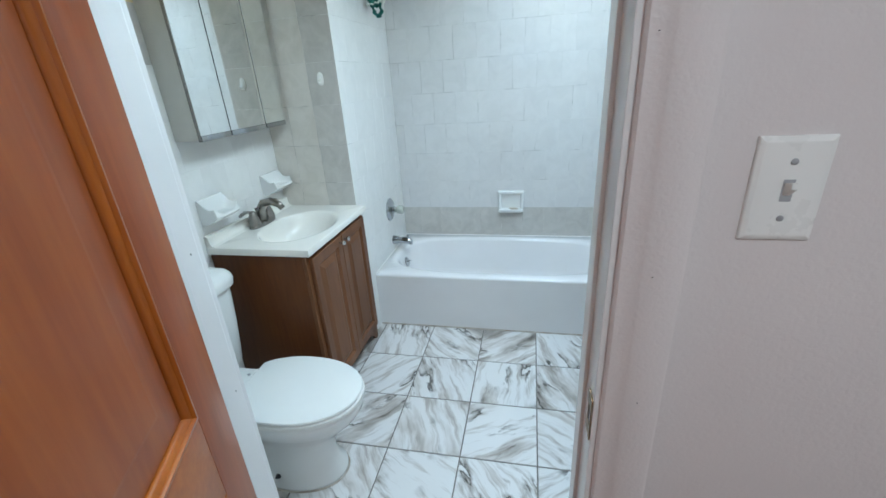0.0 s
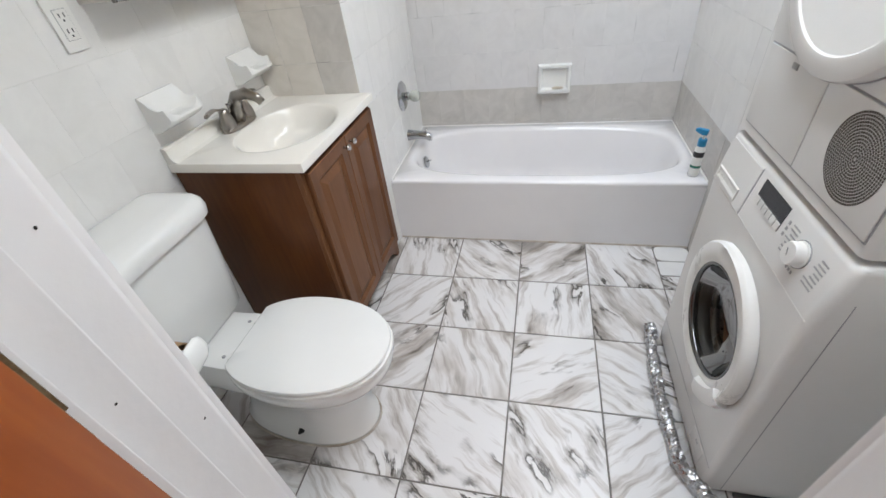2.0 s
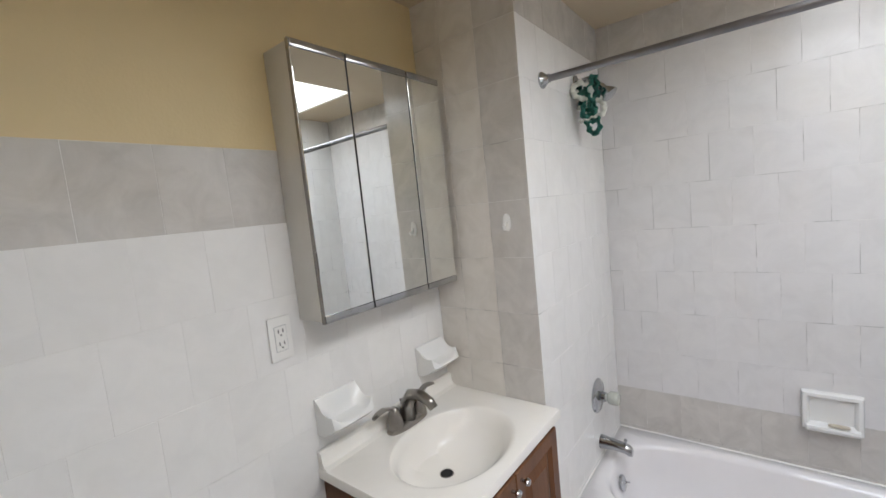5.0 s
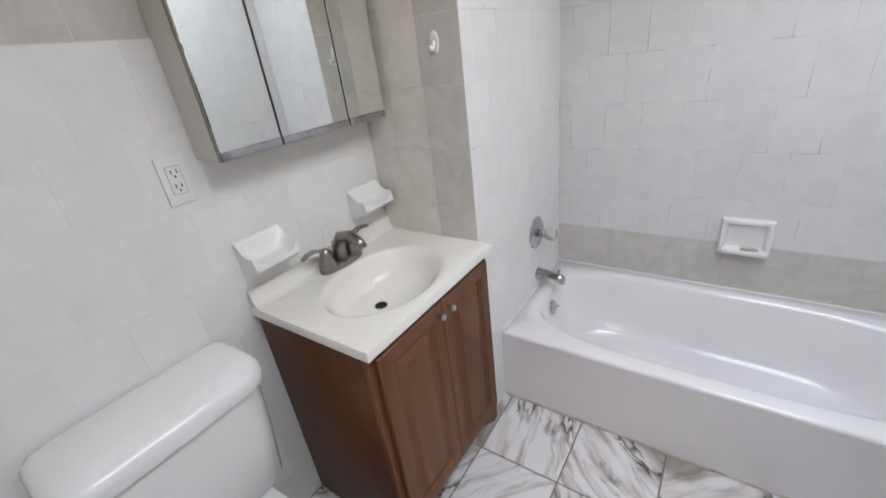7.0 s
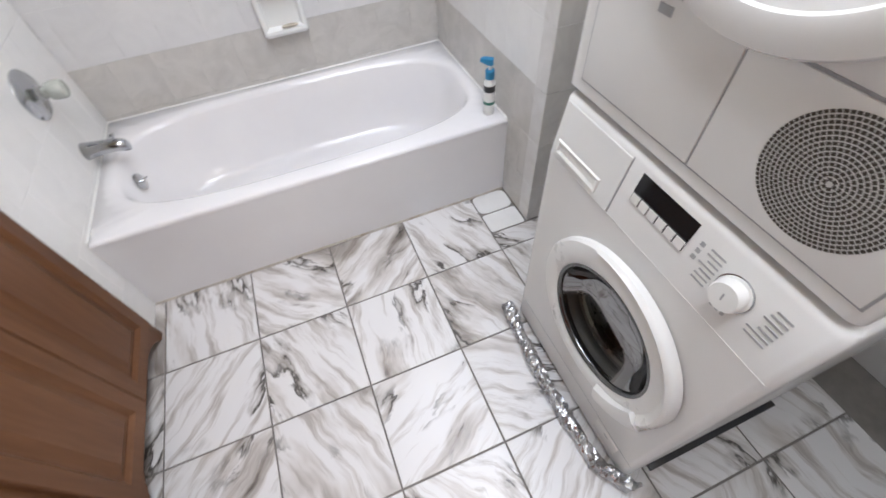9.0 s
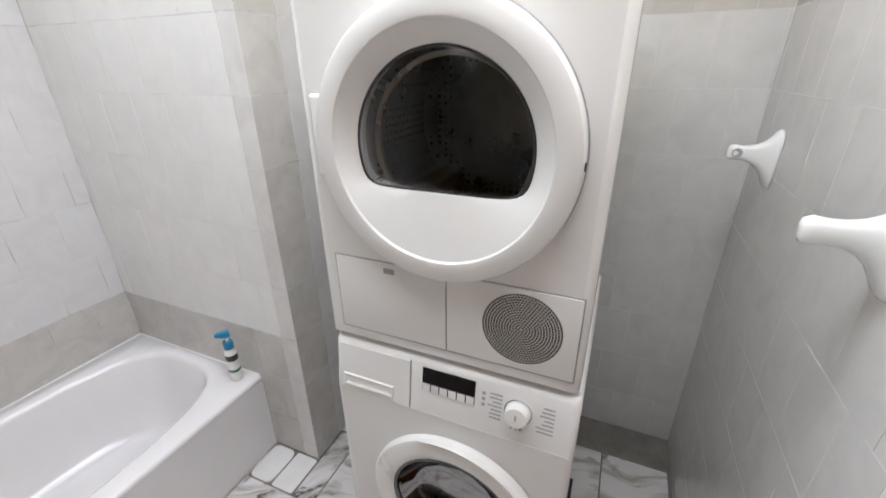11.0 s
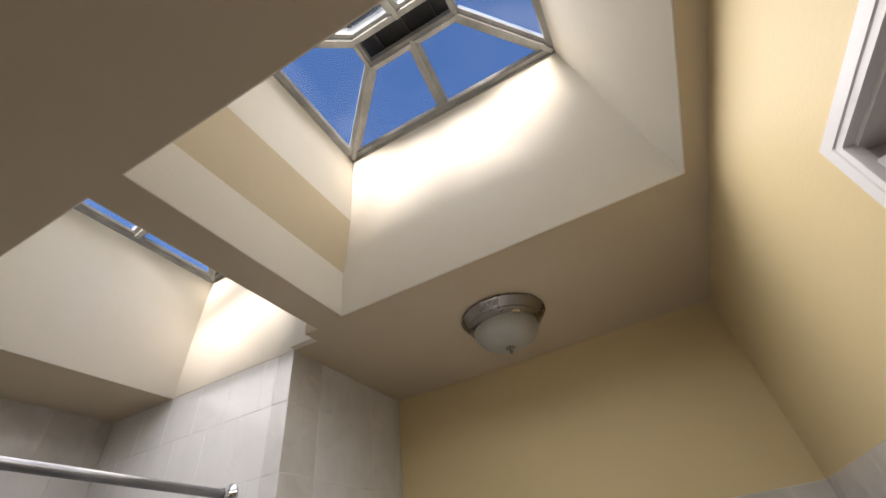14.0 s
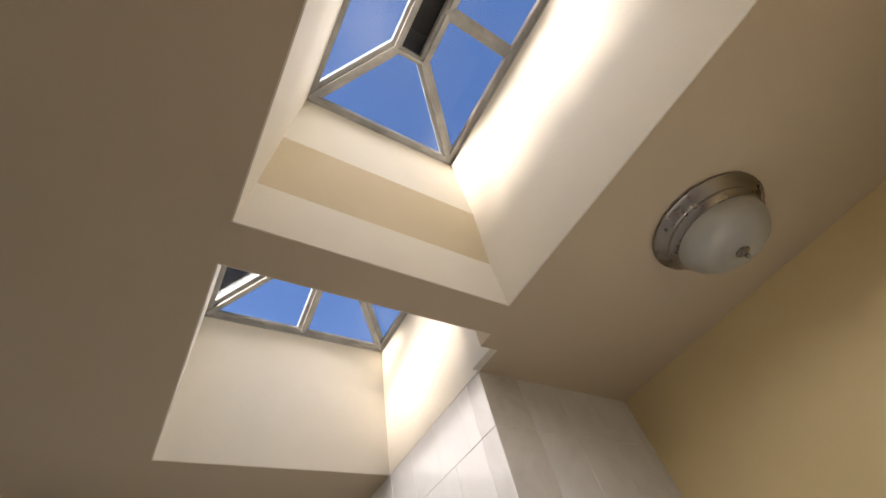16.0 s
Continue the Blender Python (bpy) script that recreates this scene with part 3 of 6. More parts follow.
skylight("skylight", -0.116, 0.433, 0.814, 1.676, 3.115, (0.145, 1.065, 3.245), (0.145, 1.42, 3.245), 0.11, True, "hipped aluminium roof skylight with dark ridge vent")
skylight("skylight", -0.19, 0.547, 1.925, 2.565, 2.97, (0.05, 2.245, 3.10), (0.31, 2.245, 3.10), 0.09, False, "hipped aluminium roof skylight over the bathtub", 0.026)
# unseen roof deck round the two shafts, added to keep stray daylight out
bm = slab([-2.2, -0.245, 0.61, 2.2], [-2.2, 0.70, 1.80, 1.86, 2.67, 3.9], lambda u, v: -0.245 < u < 0.61 and (0.70 < v < 1.80 or 1.86 < v < 2.67), 2.60, 2.68, lambda u, v, w: (u, v, w))
structure("roof", bm, ROOFING, "unseen dark roof deck added to keep daylight out", "roof")

# ---- door and its frame ----
def frame_side(name, prof, label):
    """Upright of the door frame: a section of x and y run from floor to head."""
    bm = loft(bmesh.new(), [[(x, y, z) for x, y in prof] for z in (0.0, HEAD)])
    return structure(name, bm, PAINT_TRIM, label, "door frame", bevel=0.0015)


frame_w = frame_side("door_frame_west", [(JAMB_W, HALL_Y - 0.004), (JAMB_W, 0.531), (JAMB_W - 0.016, 0.534), (JAMB_W - 0.020, 0.588), (JAMB_W - 0.033, 0.593), (REVEAL_W, 0.650), (REVEAL_W - 0.006, SOUTH + 0.002), (REVEAL_W - 0.0195, SOUTH + 0.002), (REVEAL_W - 0.0195, HALL_Y - 0.004)], "white painted hinge jamb with nail holes")
frame_e = frame_side("door_frame_east", [(JAMB_E, HALL_Y - 0.004), (JAMB_E, 0.531), (JAMB_E - 0.006, 0.533), (JAMB_E - 0.005, 0.588), (JAMB_E + 0.010, 0.593), (REVEAL_E, 0.650), (REVEAL_E + 0.005, SOUTH + 0.002), (REVEAL_E + 0.0195, SOUTH + 0.002), (REVEAL_E + 0.0195, HALL_Y - 0.004)], "tan white painted latch jamb of the bathroom door")
prof = [(HEAD, HALL_Y - 0.004), (HEAD, 0.535), (REVEAL_H, 0.537), (REVEAL_H, SOUTH + 0.002), (REVEAL_H + 0.0195, SOUTH + 0.002), (REVEAL_H + 0.0195, HALL_Y - 0.004)]
structure("door_frame_head", loft(bmesh.new(), [[(x, y, z) for z, y in prof] for x in (REVEAL_W - 0.0195, REVEAL_E + 0.0195)]), PAINT_TRIM, "white painted head of the bathroom door frame", "door frame")
HOLE = mat("nail_hole_shadow", (0.03, 0.025, 0.02), 0.9)
for x, y, z in ((-0.6625, 0.555, 1.62), (-0.682, 0.628, 1.22), (-0.6632, 0.560, 1.02), (-0.6822, 0.630, 0.86), (-0.6628, 0.557, 0.70)):
    part("nail_hole", lathe(bmesh.new(), [(0.0022, 0.0), (0.0018, 0.0005)], (x, y, z), (1, 0.2, 0.0), 8), HOLE, frame_w)


def casing(name, pts, y_wall, out, material, label, k=1.0):
    """Moulded casing along three sides of the opening: a profile swept round mitred corners."""
    prof = [(0.0, 0.0), (0.0, 0.012), (0.004, 0.016), (0.030, 0.017), (0.034, 0.019), (0.080, 0.021), (0.086, 0.018), (0.088, 0.0)]
    (xa, xb), head = pts
    rings = []
    for sx, px, pz in ((-1, xa, 0.0), (-1, xa, head), (1, xb, head), (1, xb, 0.0)):
        rings.append([(px + sx * u * k, y_wall + out * v, pz + (u * k if pz > 0 else 0.0)) for u, v in prof])
    return structure(name, loft(bmesh.new(), rings), material, label, "trim", smooth=True)


casing("door_casing_inside", ((REVEAL_W - 0.006, REVEAL_E + 0.006), REVEAL_H + 0.006), SOUTH - T + 0.0004, 1, PAINT_TRIM, "white painted door casing with chipped edges", 0.34)
casing("door_casing_hall", ((JAMB_W - 0.008, JAMB_E + 0.008), HEAD + 0.008), HALL_Y - 0.0004, -1, PAINT_HALL, "pinkish painted door casing on the hall side", 0.86)
hall_trim = bpy.data.objects["door_casing_hall"]
for x, z in ((0.145, 1.292), (0.118, 1.555), (0.15, 1.10), (0.125, 0.86)):
    part("nail_hole", lathe(bmesh.new(), [(0.0009, 0.0), (0.0007, 0.0005)], (x, HALL_Y - 0.0213, z), (0, -1, 0), 8), HOLE, hall_trim)

strike = thing("strike_plate", (JAMB_E, 0.483, 1.0), "rusty brass strike plate let into the door jamb", "strike plate")
bm = bmesh.new()
for a in ((0.468, 0.474, 1.00, 1.075), (0.490, 0.498, 1.00, 1.075), (0.474, 0.490, 1.00, 1.022), (0.474, 0.490, 1.053, 1.075)):
    box(bm, JAMB_E - 0.0022, JAMB_E - 0.0002, *a)
part("plate", bm, STEEL_OLD, strike, smooth=False)
part("latch_hole", boxed(JAMB_E - 0.001, JAMB_E - 0.0004, 0.474, 0.490, 1.022, 1.053), PLASTIC_DARK, strike, "dark latch hole", smooth=False)

# the door leaf, swung out into the hall
DOOR_W, DOOR_H, DOOR_T = 0.72, 2.03, 0.036
DOOR_M = pose(JAMB_W + 0.060, 0.503, 0.012, 0, 0, -65.0)    # its x axis runs from the hinge along the leaf, y is the face towards the opening
door = thing("door", (JAMB_W + 0.060, 0.503, 0.012), "orange stained wooden panel door swung out into the hall", "door")


def door_bm(fn):
    bm = bmesh.new()
    fn(bm)
    bmesh.ops.transform(bm, matrix=DOOR_M, verts=bm.verts[:])
    return bm


STILE, RAILS = 0.112, ((0.0, 0.24), (0.828, 1.010), (1.87, DOOR_H))
for x0, x1 in ((0.0, STILE), (DOOR_W - STILE, DOOR_W)):
    part("stile", door_bm(lambda b: box(b, x0, x1, -DOOR_T, 0.0, 0, DOOR_H, bevel=0.002)), WOOD_DOOR, door)
WOOD_RAIL = wood_material("orange_rail_wood", (0.16, 0.032, 0.003), (0.31, 0.080, 0.008), (0.43, 0.135, 0.014), 0, 0.34, 0.15, 4.0)
for z0, z1 in RAILS:
    part("rail", door_bm(lambda b: box(b, STILE, DOOR_W - STILE, -DOOR_T, -0.0004, z0, z1, bevel=0.0015)), WOOD_RAIL, door)


def panel_ring(e, y, z0, z1):
    return [(STILE + e, y, z0 + e), (DOOR_W - STILE - e, y, z0 + e), (DOOR_W - STILE - e, y, z1 - e), (STILE + e, y, z1 - e)]


def raised_panel(b, z0, z1):
    """Field raised on both faces, with a long bevel down to the groove."""
    steps = ((0.012, -0.016), (0.022, -0.0155), (0.024, -0.013), (0.088, -0.0090), (0.0905, -0.002), (0.096, -0.0015))
    loft(b, [panel_ring(e, -DOOR_T - y, z0, z1) for e, y in steps][::-1] + [panel_ring(e, y, z0, z1) for e, y in steps])


def sticking(b, z0, z1, front):
    """Moulded strip between frame and panel."""
    steps = ((-0.001, -0.0006), (0.0015, 0.0012), (0.006, 0.0016), (0.0085, -0.001), (0.0095, -0.004), (0.0165, -0.0075), (0.0200, -0.0125), (0.0205, -0.017))
    loft(b, [panel_ring(e, y if front else -DOOR_T - y, z0, z1) for e, y in steps], caps=False)


WOOD_STICK = wood_material("orange_moulding_wood", (0.22, 0.046, 0.003), (0.37, 0.100, 0.006), (0.47, 0.150, 0.012), 2, 0.30, 0.25, 4.0)
for (_, z0), (z1, _) in zip(RAILS, RAILS[1:]):
    panel = part("panel", door_bm(lambda b: raised_panel(b, z0, z1)), WOOD_DOOR, door, "raised wooden panel with long bevel", smooth=False)
    for front in (True, False):
        part("moulding", door_bm(lambda b: sticking(b, z0, z1, front)), WOOD_STICK, panel, "orange moulded strip", smooth=True)
hinge = part("hinge", door_bm(lambda b: (box(b, -0.0015, 0.0, -0.034, -0.002, 1.065, 1.165), tube(b, [(-0.006, -0.040, 1.065), (-0.006, -0.040, 1.165)], 0.006, 10))), STEEL_OLD, door, "worn brass butt hinge")
part("jamb_leaf", boxed(JAMB_W + 0.0003, JAMB_W + 0.002, 0.494, 0.524, 1.077, 1.177), STEEL_OLD, hinge, smooth=False)
knob = part("door_knob", door_bm(lambda b: (lathe(b, [(0.030, 0.0), (0.031, 0.006), (0.012, 0.010), (0.011, 0.035), (0.022, 0.042), (0.028, 0.055), (0.024, 0.068), (0.004, 0.072)], (DOOR_W - 0.065, 0.0, 1.0), (0, 1, 0), 24))), STEEL_OLD, door, "brass door knob")

# ---- light switch in the hall ----
switch = thing("light_switch", (0.268, HALL_Y, 1.337), "white plastic toggle light switch on the hallway wall", "light switch")
part("cover_plate", loft(bmesh.new(), [[(x, HALL_Y - d, z) for x, z in ((0.2325 + e, 1.336 + e), (0.3035 - e, 1.336 + e), (0.3035 - e, 1.450 - e), (0.2325 + e, 1.450 - e))] for e, d in ((0.0, 0.0003), (0.0, 0.0035), (0.0012, 0.0050), (0.0055, 0.0068), (0.0075, 0.0070))]), PLASTIC_WHITE, switch, smooth=False)
part("slot", boxed(0.2625, 0.2735, HALL_Y - 0.0074, HALL_Y - 0.0066, 1.381, 1.405), PLASTIC_GREY, switch, "grey switch slot", smooth=False)
part("toggle", loft(bmesh.new(), [[(0.268 + a * 0.0042, HALL_Y - 0.005, z) for a, z in ((-1, 1.386), (1, 1.386), (1, 1.401), (-1, 1.401))], [(0.268 + a * 0.0032, HALL_Y - 0.019, z) for a, z in ((-1, 1.397), (1, 1.397), (1, 1.404), (-1, 1.404))]]), PLASTIC_WHITE, switch, smooth=False, bevel=0.001)
for z in (1.362, 1.424):
    part("screw", lathe(bmesh.new(), [(0.0036, 0.0), (0.0034, 0.001), (0.0012, 0.0018)], (0.268, HALL_Y - 0.007, z), (0, -1, 0), 12), PLASTIC_GREY, switch)

# ---- bathtub and its fittings ----
TX0, TX1, TY0, TY1, RIM = CHASE_X + 0.001, PIER_X - 0.001, 2.222, NORTH - 0.001, 0.372


def rect_ring(x0, x1, y0, y1, z, angles, cx, cy):
    """Points of a rectangle met by rays from (cx, cy) at the given angles."""
    out = []
    for t in angles:
        c, s = math.cos(t), math.sin(t)
        k = min(((x1 - cx) / c if c > 1e-9 else (x0 - cx) / c if c < -1e-9 else 1e9), ((y1 - cy) / s if s > 1e-9 else (y0 - cy) / s if s < -1e-9 else 1e9))
        out.append((cx + k * c, cy + k * s, z))
    return out


def angles_with_corners(x0, x1, y0, y1, cx, cy, n):
    base = {2 * math.pi * k / n for k in range(n)}
    base |= {math.atan2(y - cy, x - cx) % (2 * math.pi) for x in (x0, x1) for y in (y0, y1)}
    return sorted(base)


def polar_super(cx, cy, a, b, n, z, angles):
    out = []
    for t in angles:
        c, s = math.cos(t), math.sin(t)
        r = (abs(c / a) ** n + abs(s / b) ** n) ** (-1 / n)
        out.append((cx + r * c, cy + r * s, z))
    return out


bathtub = thing("bathtub", (-0.21, 2.6, 0.0), "white enamelled built-in bathtub with rounded basin", "bathtub")
cx, cy = -0.200, 2.602
ang = angles_with_corners(TX0, TX1, TY0, TY1, cx, cy, 96)
rings = [rect_ring(TX0, TX1, TY0 + 0.012, TY1, 0.300, ang, cx, cy),
         rect_ring(TX0, TX1, TY0 + 0.0006, TY1, RIM - 0.022, ang, cx, cy),
         rect_ring(TX0, TX1, TY0, TY1, RIM - 0.012, ang, cx, cy),
         rect_ring(TX0, TX1, TY0 + 0.003, TY1, RIM - 0.003, ang, cx, cy),
         rect_ring(TX0, TX1, TY0 + 0.012, TY1, RIM, ang, cx, cy)]
for a, b, n, z in ((0.722, 0.312, 3.4, RIM - 0.001), (0.710, 0.300, 3.4, RIM - 0.006), (0.700, 0.291, 3.4, RIM - 0.022), (0.678, 0.272, 3.3, 0.26), (0.635, 0.240, 3.2, 0.15), (0.605, 0.222, 3.0, 0.09), (0.56, 0.195, 2.8, 0.066), (0.30, 0.10, 2.4, 0.058), (0.02, 0.02, 2.0, 0.056)):
    rings.append(polar_super(cx, cy, a, b, n, z, ang))
bm = bmesh.new()
loft(bm, rings, caps=False)
part("basin", bm, TUB_WHITE, bathtub, smooth="all")
bm = bmesh.new()
prof = [(TY0 + 0.0008, RIM - 0.02), (TY0 + 0.002, 0.30), (TY0 + 0.004, 0.06), (TY0 + 0.003, 0.035), (TY0 + 0.002, 0.0), (TY0 + 0.06, 0.0), (TY0 + 0.06, RIM - 0.03)]
loft(bm, [[(x, y, z) for y, z in prof] for x in (TX0, TX1)])
part("apron", bm, TUB_WHITE, bathtub, "white enamel front apron", smooth=True)
part("drain", lathe(bmesh.new(), [(0.030, 0.056), (0.030, 0.060), (0.022, 0.061), (0.018, 0.058)], (-0.70, 2.60, 0), seg=20), CHROME, bathtub)
part("overflow_plate", lathe(bmesh.new(), [(0.036, 0.0), (0.035, 0.006), (0.028, 0.010), (0.004, 0.011)], (-0.878, 2.615, 0.285), (1, 0, 0.25), 24), CHROME, bathtub)
part("overflow_lever", tube(bmesh.new(), [(-0.868, 2.615, 0.287), (-0.845, 2.614, 0.300)], [0.006, 0.004], 10), CHROME, bathtub)

caulk = bmesh.new()
tube(caulk, [(CHASE_X + 0.003, TY0 + 0.002, 0.001), (-0.5, TY0 + 0.001, 0.002), (0.1, TY0 + 0.001, 0.0015), (PIER_X - 0.003, TY0 + 0.002, 0.001)], 0.006, 8)
structure("tub_floor_caulk", caulk, CAULK, "stained caulk line along the bathtub foot", "trim")
caulk = bmesh.new()
tube(caulk, [(CHASE_X + 0.002, TY0 + 0.01, RIM), (CHASE_X + 0.002, NORTH - 0.002, RIM), (PIER_X - 0.002, NORTH - 0.002, RIM), (PIER_X - 0.002, TY0 + 0.01, RIM)], 0.005, 8)
structure("tub_wall_caulk", caulk, PLASTIC_WHITE, "white caulk bead between bathtub and tiles", "trim")

valve = thing("shower_valve", (CHASE_X, 2.632, 0.683), "chrome shower mixer with round plate on the tiled wall", "shower valve")
part("escutcheon", lathe(bmesh.new(), [(0.080, 0.0003), (0.080, 0.004), (0.072, 0.012), (0.045, 0.020), (0.024, 0.026), (0.022, 0.040)], (CHASE_X, 2.632, 0.683), (1, 0, 0), 36), CHROME, valve)
part("handle", lathe(bmesh.new(), [(0.016, 0.036), (0.017, 0.05), (0.027, 0.056), (0.030, 0.066), (0.030, 0.092), (0.026, 0.100), (0.012, 0.103)], (CHASE_X, 2.632, 0.683), (1, 0, 0), 16), mottled("acrylic_handle", (0.30, 0.31, 0.27), (0.55, 0.57, 0.52), 0.1, 20.0), valve, "cloudy acrylic knob handle")
spout = thing("tub_spout", (CHASE_X, 2.645, 0.44), "chrome bathtub spout on the tiled wall", "tub spout")
part("spout_body", loft(bmesh.new(), [[(x, 2.645 + r * math.cos(a), z + r * h * math.sin(a)) for a in (2 * math.pi * k / 20 for k in range(20))] for x, z, r, h in ((CHASE_X + 0.0004, 0.448, 0.033, 1.0), (CHASE_X + 0.012, 0.448, 0.031, 1.0), (CHASE_X + 0.06, 0.448, 0.026, 0.95), (CHASE_X + 0.11, 0.443, 0.024, 1.0), (CHASE_X + 0.128, 0.436, 0.023, 1.1), (CHASE_X + 0.140, 0.430, 0.017, 1.1))]), CHROME, spout)
part("diverter_knob", lathe(bmesh.new(), [(0.004, 0.0), (0.004, 0.014), (0.008, 0.017), (0.008, 0.024), (0.003, 0.027)], (CHASE_X + 0.112, 2.645, 0.462), seg=14), CHROME, spout)

shower = thing("wall_shower", (CHASE_X, 2.63, 2.09), "chrome wall shower with a bent arm", "shower")
part("flange", lathe(bmesh.new(), [(0.032, 0.0003), (0.030, 0.006), (0.014, 0.012)], (CHASE_X, 2.63, 2.115), (1, 0, 0), 24), CHROME, shower)
part("arm", tube(bmesh.new(), [(CHASE_X + 0.002, 2.63, 2.115), (CHASE_X + 0.05, 2.63, 2.118), (CHASE_X + 0.085, 2.63, 2.105), (CHASE_X + 0.105, 2.63, 2.075)], 0.0105, 14), CHROME, shower)
part("head", lathe(bmesh.new(), [(0.013, 0.0), (0.016, 0.012), (0.015, 0.022), (0.022, 0.034), (0.034, 0.055), (0.036, 0.064), (0.030, 0.067), (0.004, 0.067)], (CHASE_X + 0.102, 2.63, 2.080), (0.62, 0.0, -0.78), 28), CHROME, shower)

# bath sponge: ruffled ribbons of net, dark green and pale, hung on the shower arm
sponge = thing("bath_sponge", (CHASE_X + 0.06, 2.615, 1.93), "green and cream ruffled net bath sponge on the shower arm", "bath sponge")
rnd = random.Random(5)
for k in range(14):
    bm = bmesh.new()
    c = Vector((CHASE_X + 0.062 + rnd.uniform(-0.018, 0.022), 2.600 + rnd.uniform(-0.030, 0.022), 2.005 + (k - 6.5) * 0.013))
    u, v, w = frame_of((rnd.uniform(-1, 1), rnd.uniform(-1, 1), rnd.uniform(-0.6, 0.6)))
    rr = 0.036 + 0.013 * rnd.random()
    rings = []
    for i in range(40):
        a = 2 * math.pi * i / 40
        d = u * math.cos(a) + v * math.sin(a)
        wav = math.sin(a * 7 + k) * 0.007
        rings.append([c + d * (rr * 0.55) + w * (wav * 0.3), c + d * (rr + 0.004 * math.sin(a * 5)) + w * wav, c + d * (rr + 0.002) + w * (wav + 0.004), c + d * (rr * 0.55) + w * (wav * 0.3 + 0.004)])
    loft(bm, rings + [rings[0]], caps=False)
    part("ruffle", bm, LOOFAH_WHITE if k % 3 == 2 else LOOFAH_GREEN, sponge, "pale net ruffle" if k % 3 == 2 else "dark green net ruffle", smooth="all")
part("cord", tube(bmesh.new(), [(CHASE_X + 0.062, 2.61, 2.06), (CHASE_X + 0.055, 2.617, 2.105), (CHASE_X + 0.05, 2.63, 2.1305), (CHASE_X + 0.05, 2.641, 2.105), (CHASE_X + 0.058, 2.612, 2.06)], 0.002, 8), LOOFAH_WHITE, sponge)

ROD_A, ROD_B = Vector((CHASE_X, 2.268, 2.062)), Vector((PIER_X, 2.180, 2.022))
rod = thing("shower_rod", ROD_A, "steel shower curtain rod without a curtain", "curtain rod")
part("rod", tube(bmesh.new(), [ROD_A + (ROD_B - ROD_A) * 0.004, ROD_B - (ROD_B - ROD_A) * 0.004], 0.0125, 20), mottled("rod_steel", (0.20, 0.20, 0.21), (0.30, 0.30, 0.31), 0.32, 9.0, 90.0, 0.04, metal=1.0, spread=0.08), rod)
for p, d in ((ROD_A, 1), (ROD_B, -1)):
    part("flange", lathe(bmesh.new(), [(0.030, 0.0004), (0.030, 0.006), (0.024, 0.013), (0.017, 0.022), (0.016, 0.032)], p, (d, 0, 0), 24), CHROME, rod)

bottle = thing("shampoo_bottle", (0.505, 2.298, RIM), "slim white spray bottle with blue pump cap", "bottle", "")
LEAN_M = Matrix.Translation((0.505, 2.298, RIM + 0.0002))


def bottle_bm(profile, seg=24, at=(0, 0, 0), axis=(0, 0, 1)):
    b = lathe(bmesh.new(), profile, at, axis, seg)
    bmesh.ops.transform(b, matrix=LEAN_M, verts=b.verts[:])
    return b


part("body", bottle_bm([(0.019, 0.0), (0.022, 0.003), (0.022, 0.120), (0.021, 0.135), (0.012, 0.150), (0.011, 0.156)]), PLASTIC_WHITE, bottle)
part("label_band", bottle_bm([(0.0223, 0.045), (0.0225, 0.046), (0.0225, 0.056), (0.0223, 0.057)]), GREEN_PRINT, bottle, "dark green printed band")
part("label_marks", bottle_bm([(0.0223, 0.098), (0.0225, 0.099), (0.0225, 0.122), (0.0219, 0.123)]), PLASTIC_DARK, bottle, "dark printed label")
part("collar", bottle_bm([(0.017, 0.148), (0.018, 0.150), (0.018, 0.178), (0.015, 0.182)]), BLUE_CAP, bottle, "blue ribbed collar")
part("pump_stem", bottle_bm([(0.006, 0.180), (0.006, 0.200)]), PLASTIC_WHITE, bottle)
bm = loft(bmesh.new(), [[(x, sy * w, z) for sy, z in ((-1, z0), (1, z0), (1, z1), (-1, z1))] for x, w, z0, z1 in ((-0.012, 0.010, 0.200, 0.222), (0.006, 0.011, 0.200, 0.224), (0.026, 0.008, 0.208, 0.226), (0.038, 0.005, 0.212, 0.222))])
bmesh.ops.transform(bm, matrix=LEAN_M @ pose(0, 0, 0, 0, 0, 150), verts=bm.verts[:])
part("pump_head", bm, BLUE_CAP, bottle, "blue pump head", bevel=0.001)

# ---- ceramic accessories ----
def wall_soap_dish(y0, y1, z0, z1, group):
    """Ceramic dish on the west wall: back plate, scooped tray and raised cheeks in one casting."""
    ob = thing("soap_dish", (WEST, (y0 + y1) / 2, z0), "white ceramic soap dish fixed to tiles above the basin", "soap dish", group)
    prof = [(0.0003, z1 + 0.012), (0.009, z1 + 0.012), (0.015, z1 + 0.004), (0.024, z0 + 0.072), (0.042, z0 + 0.050), (0.068, z0 + 0.043), (0.090, z0 + 0.047), (0.100, z0 + 0.044), (0.101, z0 + 0.037), (0.086, z0 + 0.024), (0.048, z0 + 0.006), (0.030, z0), (0.0003, z0)]
    n = 12
    rings = []
    for k in range(n + 1):
        t = k / n
        end = abs(2 * t - 1)
        lift = 0.026 * max(0.0, end - 0.45) ** 2 / 0.3
        rings.append([(WEST + d * (1 - 0.10 * max(0.0, end - 0.8) / 0.2), y0 + (y1 - y0) * t, z + (lift if 0.02 < d < 0.095 and z > z0 + 0.030 else 0.0)) for d, z in prof])
    part("dish", loft(bmesh.new(), rings), PORCELAIN, ob, smooth=True)
    return ob


wall_soap_dish(1.440, 1.595, 0.982, 1.082, "soap dishes above the basin")
wall_soap_dish(1.905, 2.062, 0.990, 1.086, "soap dishes above the basin")

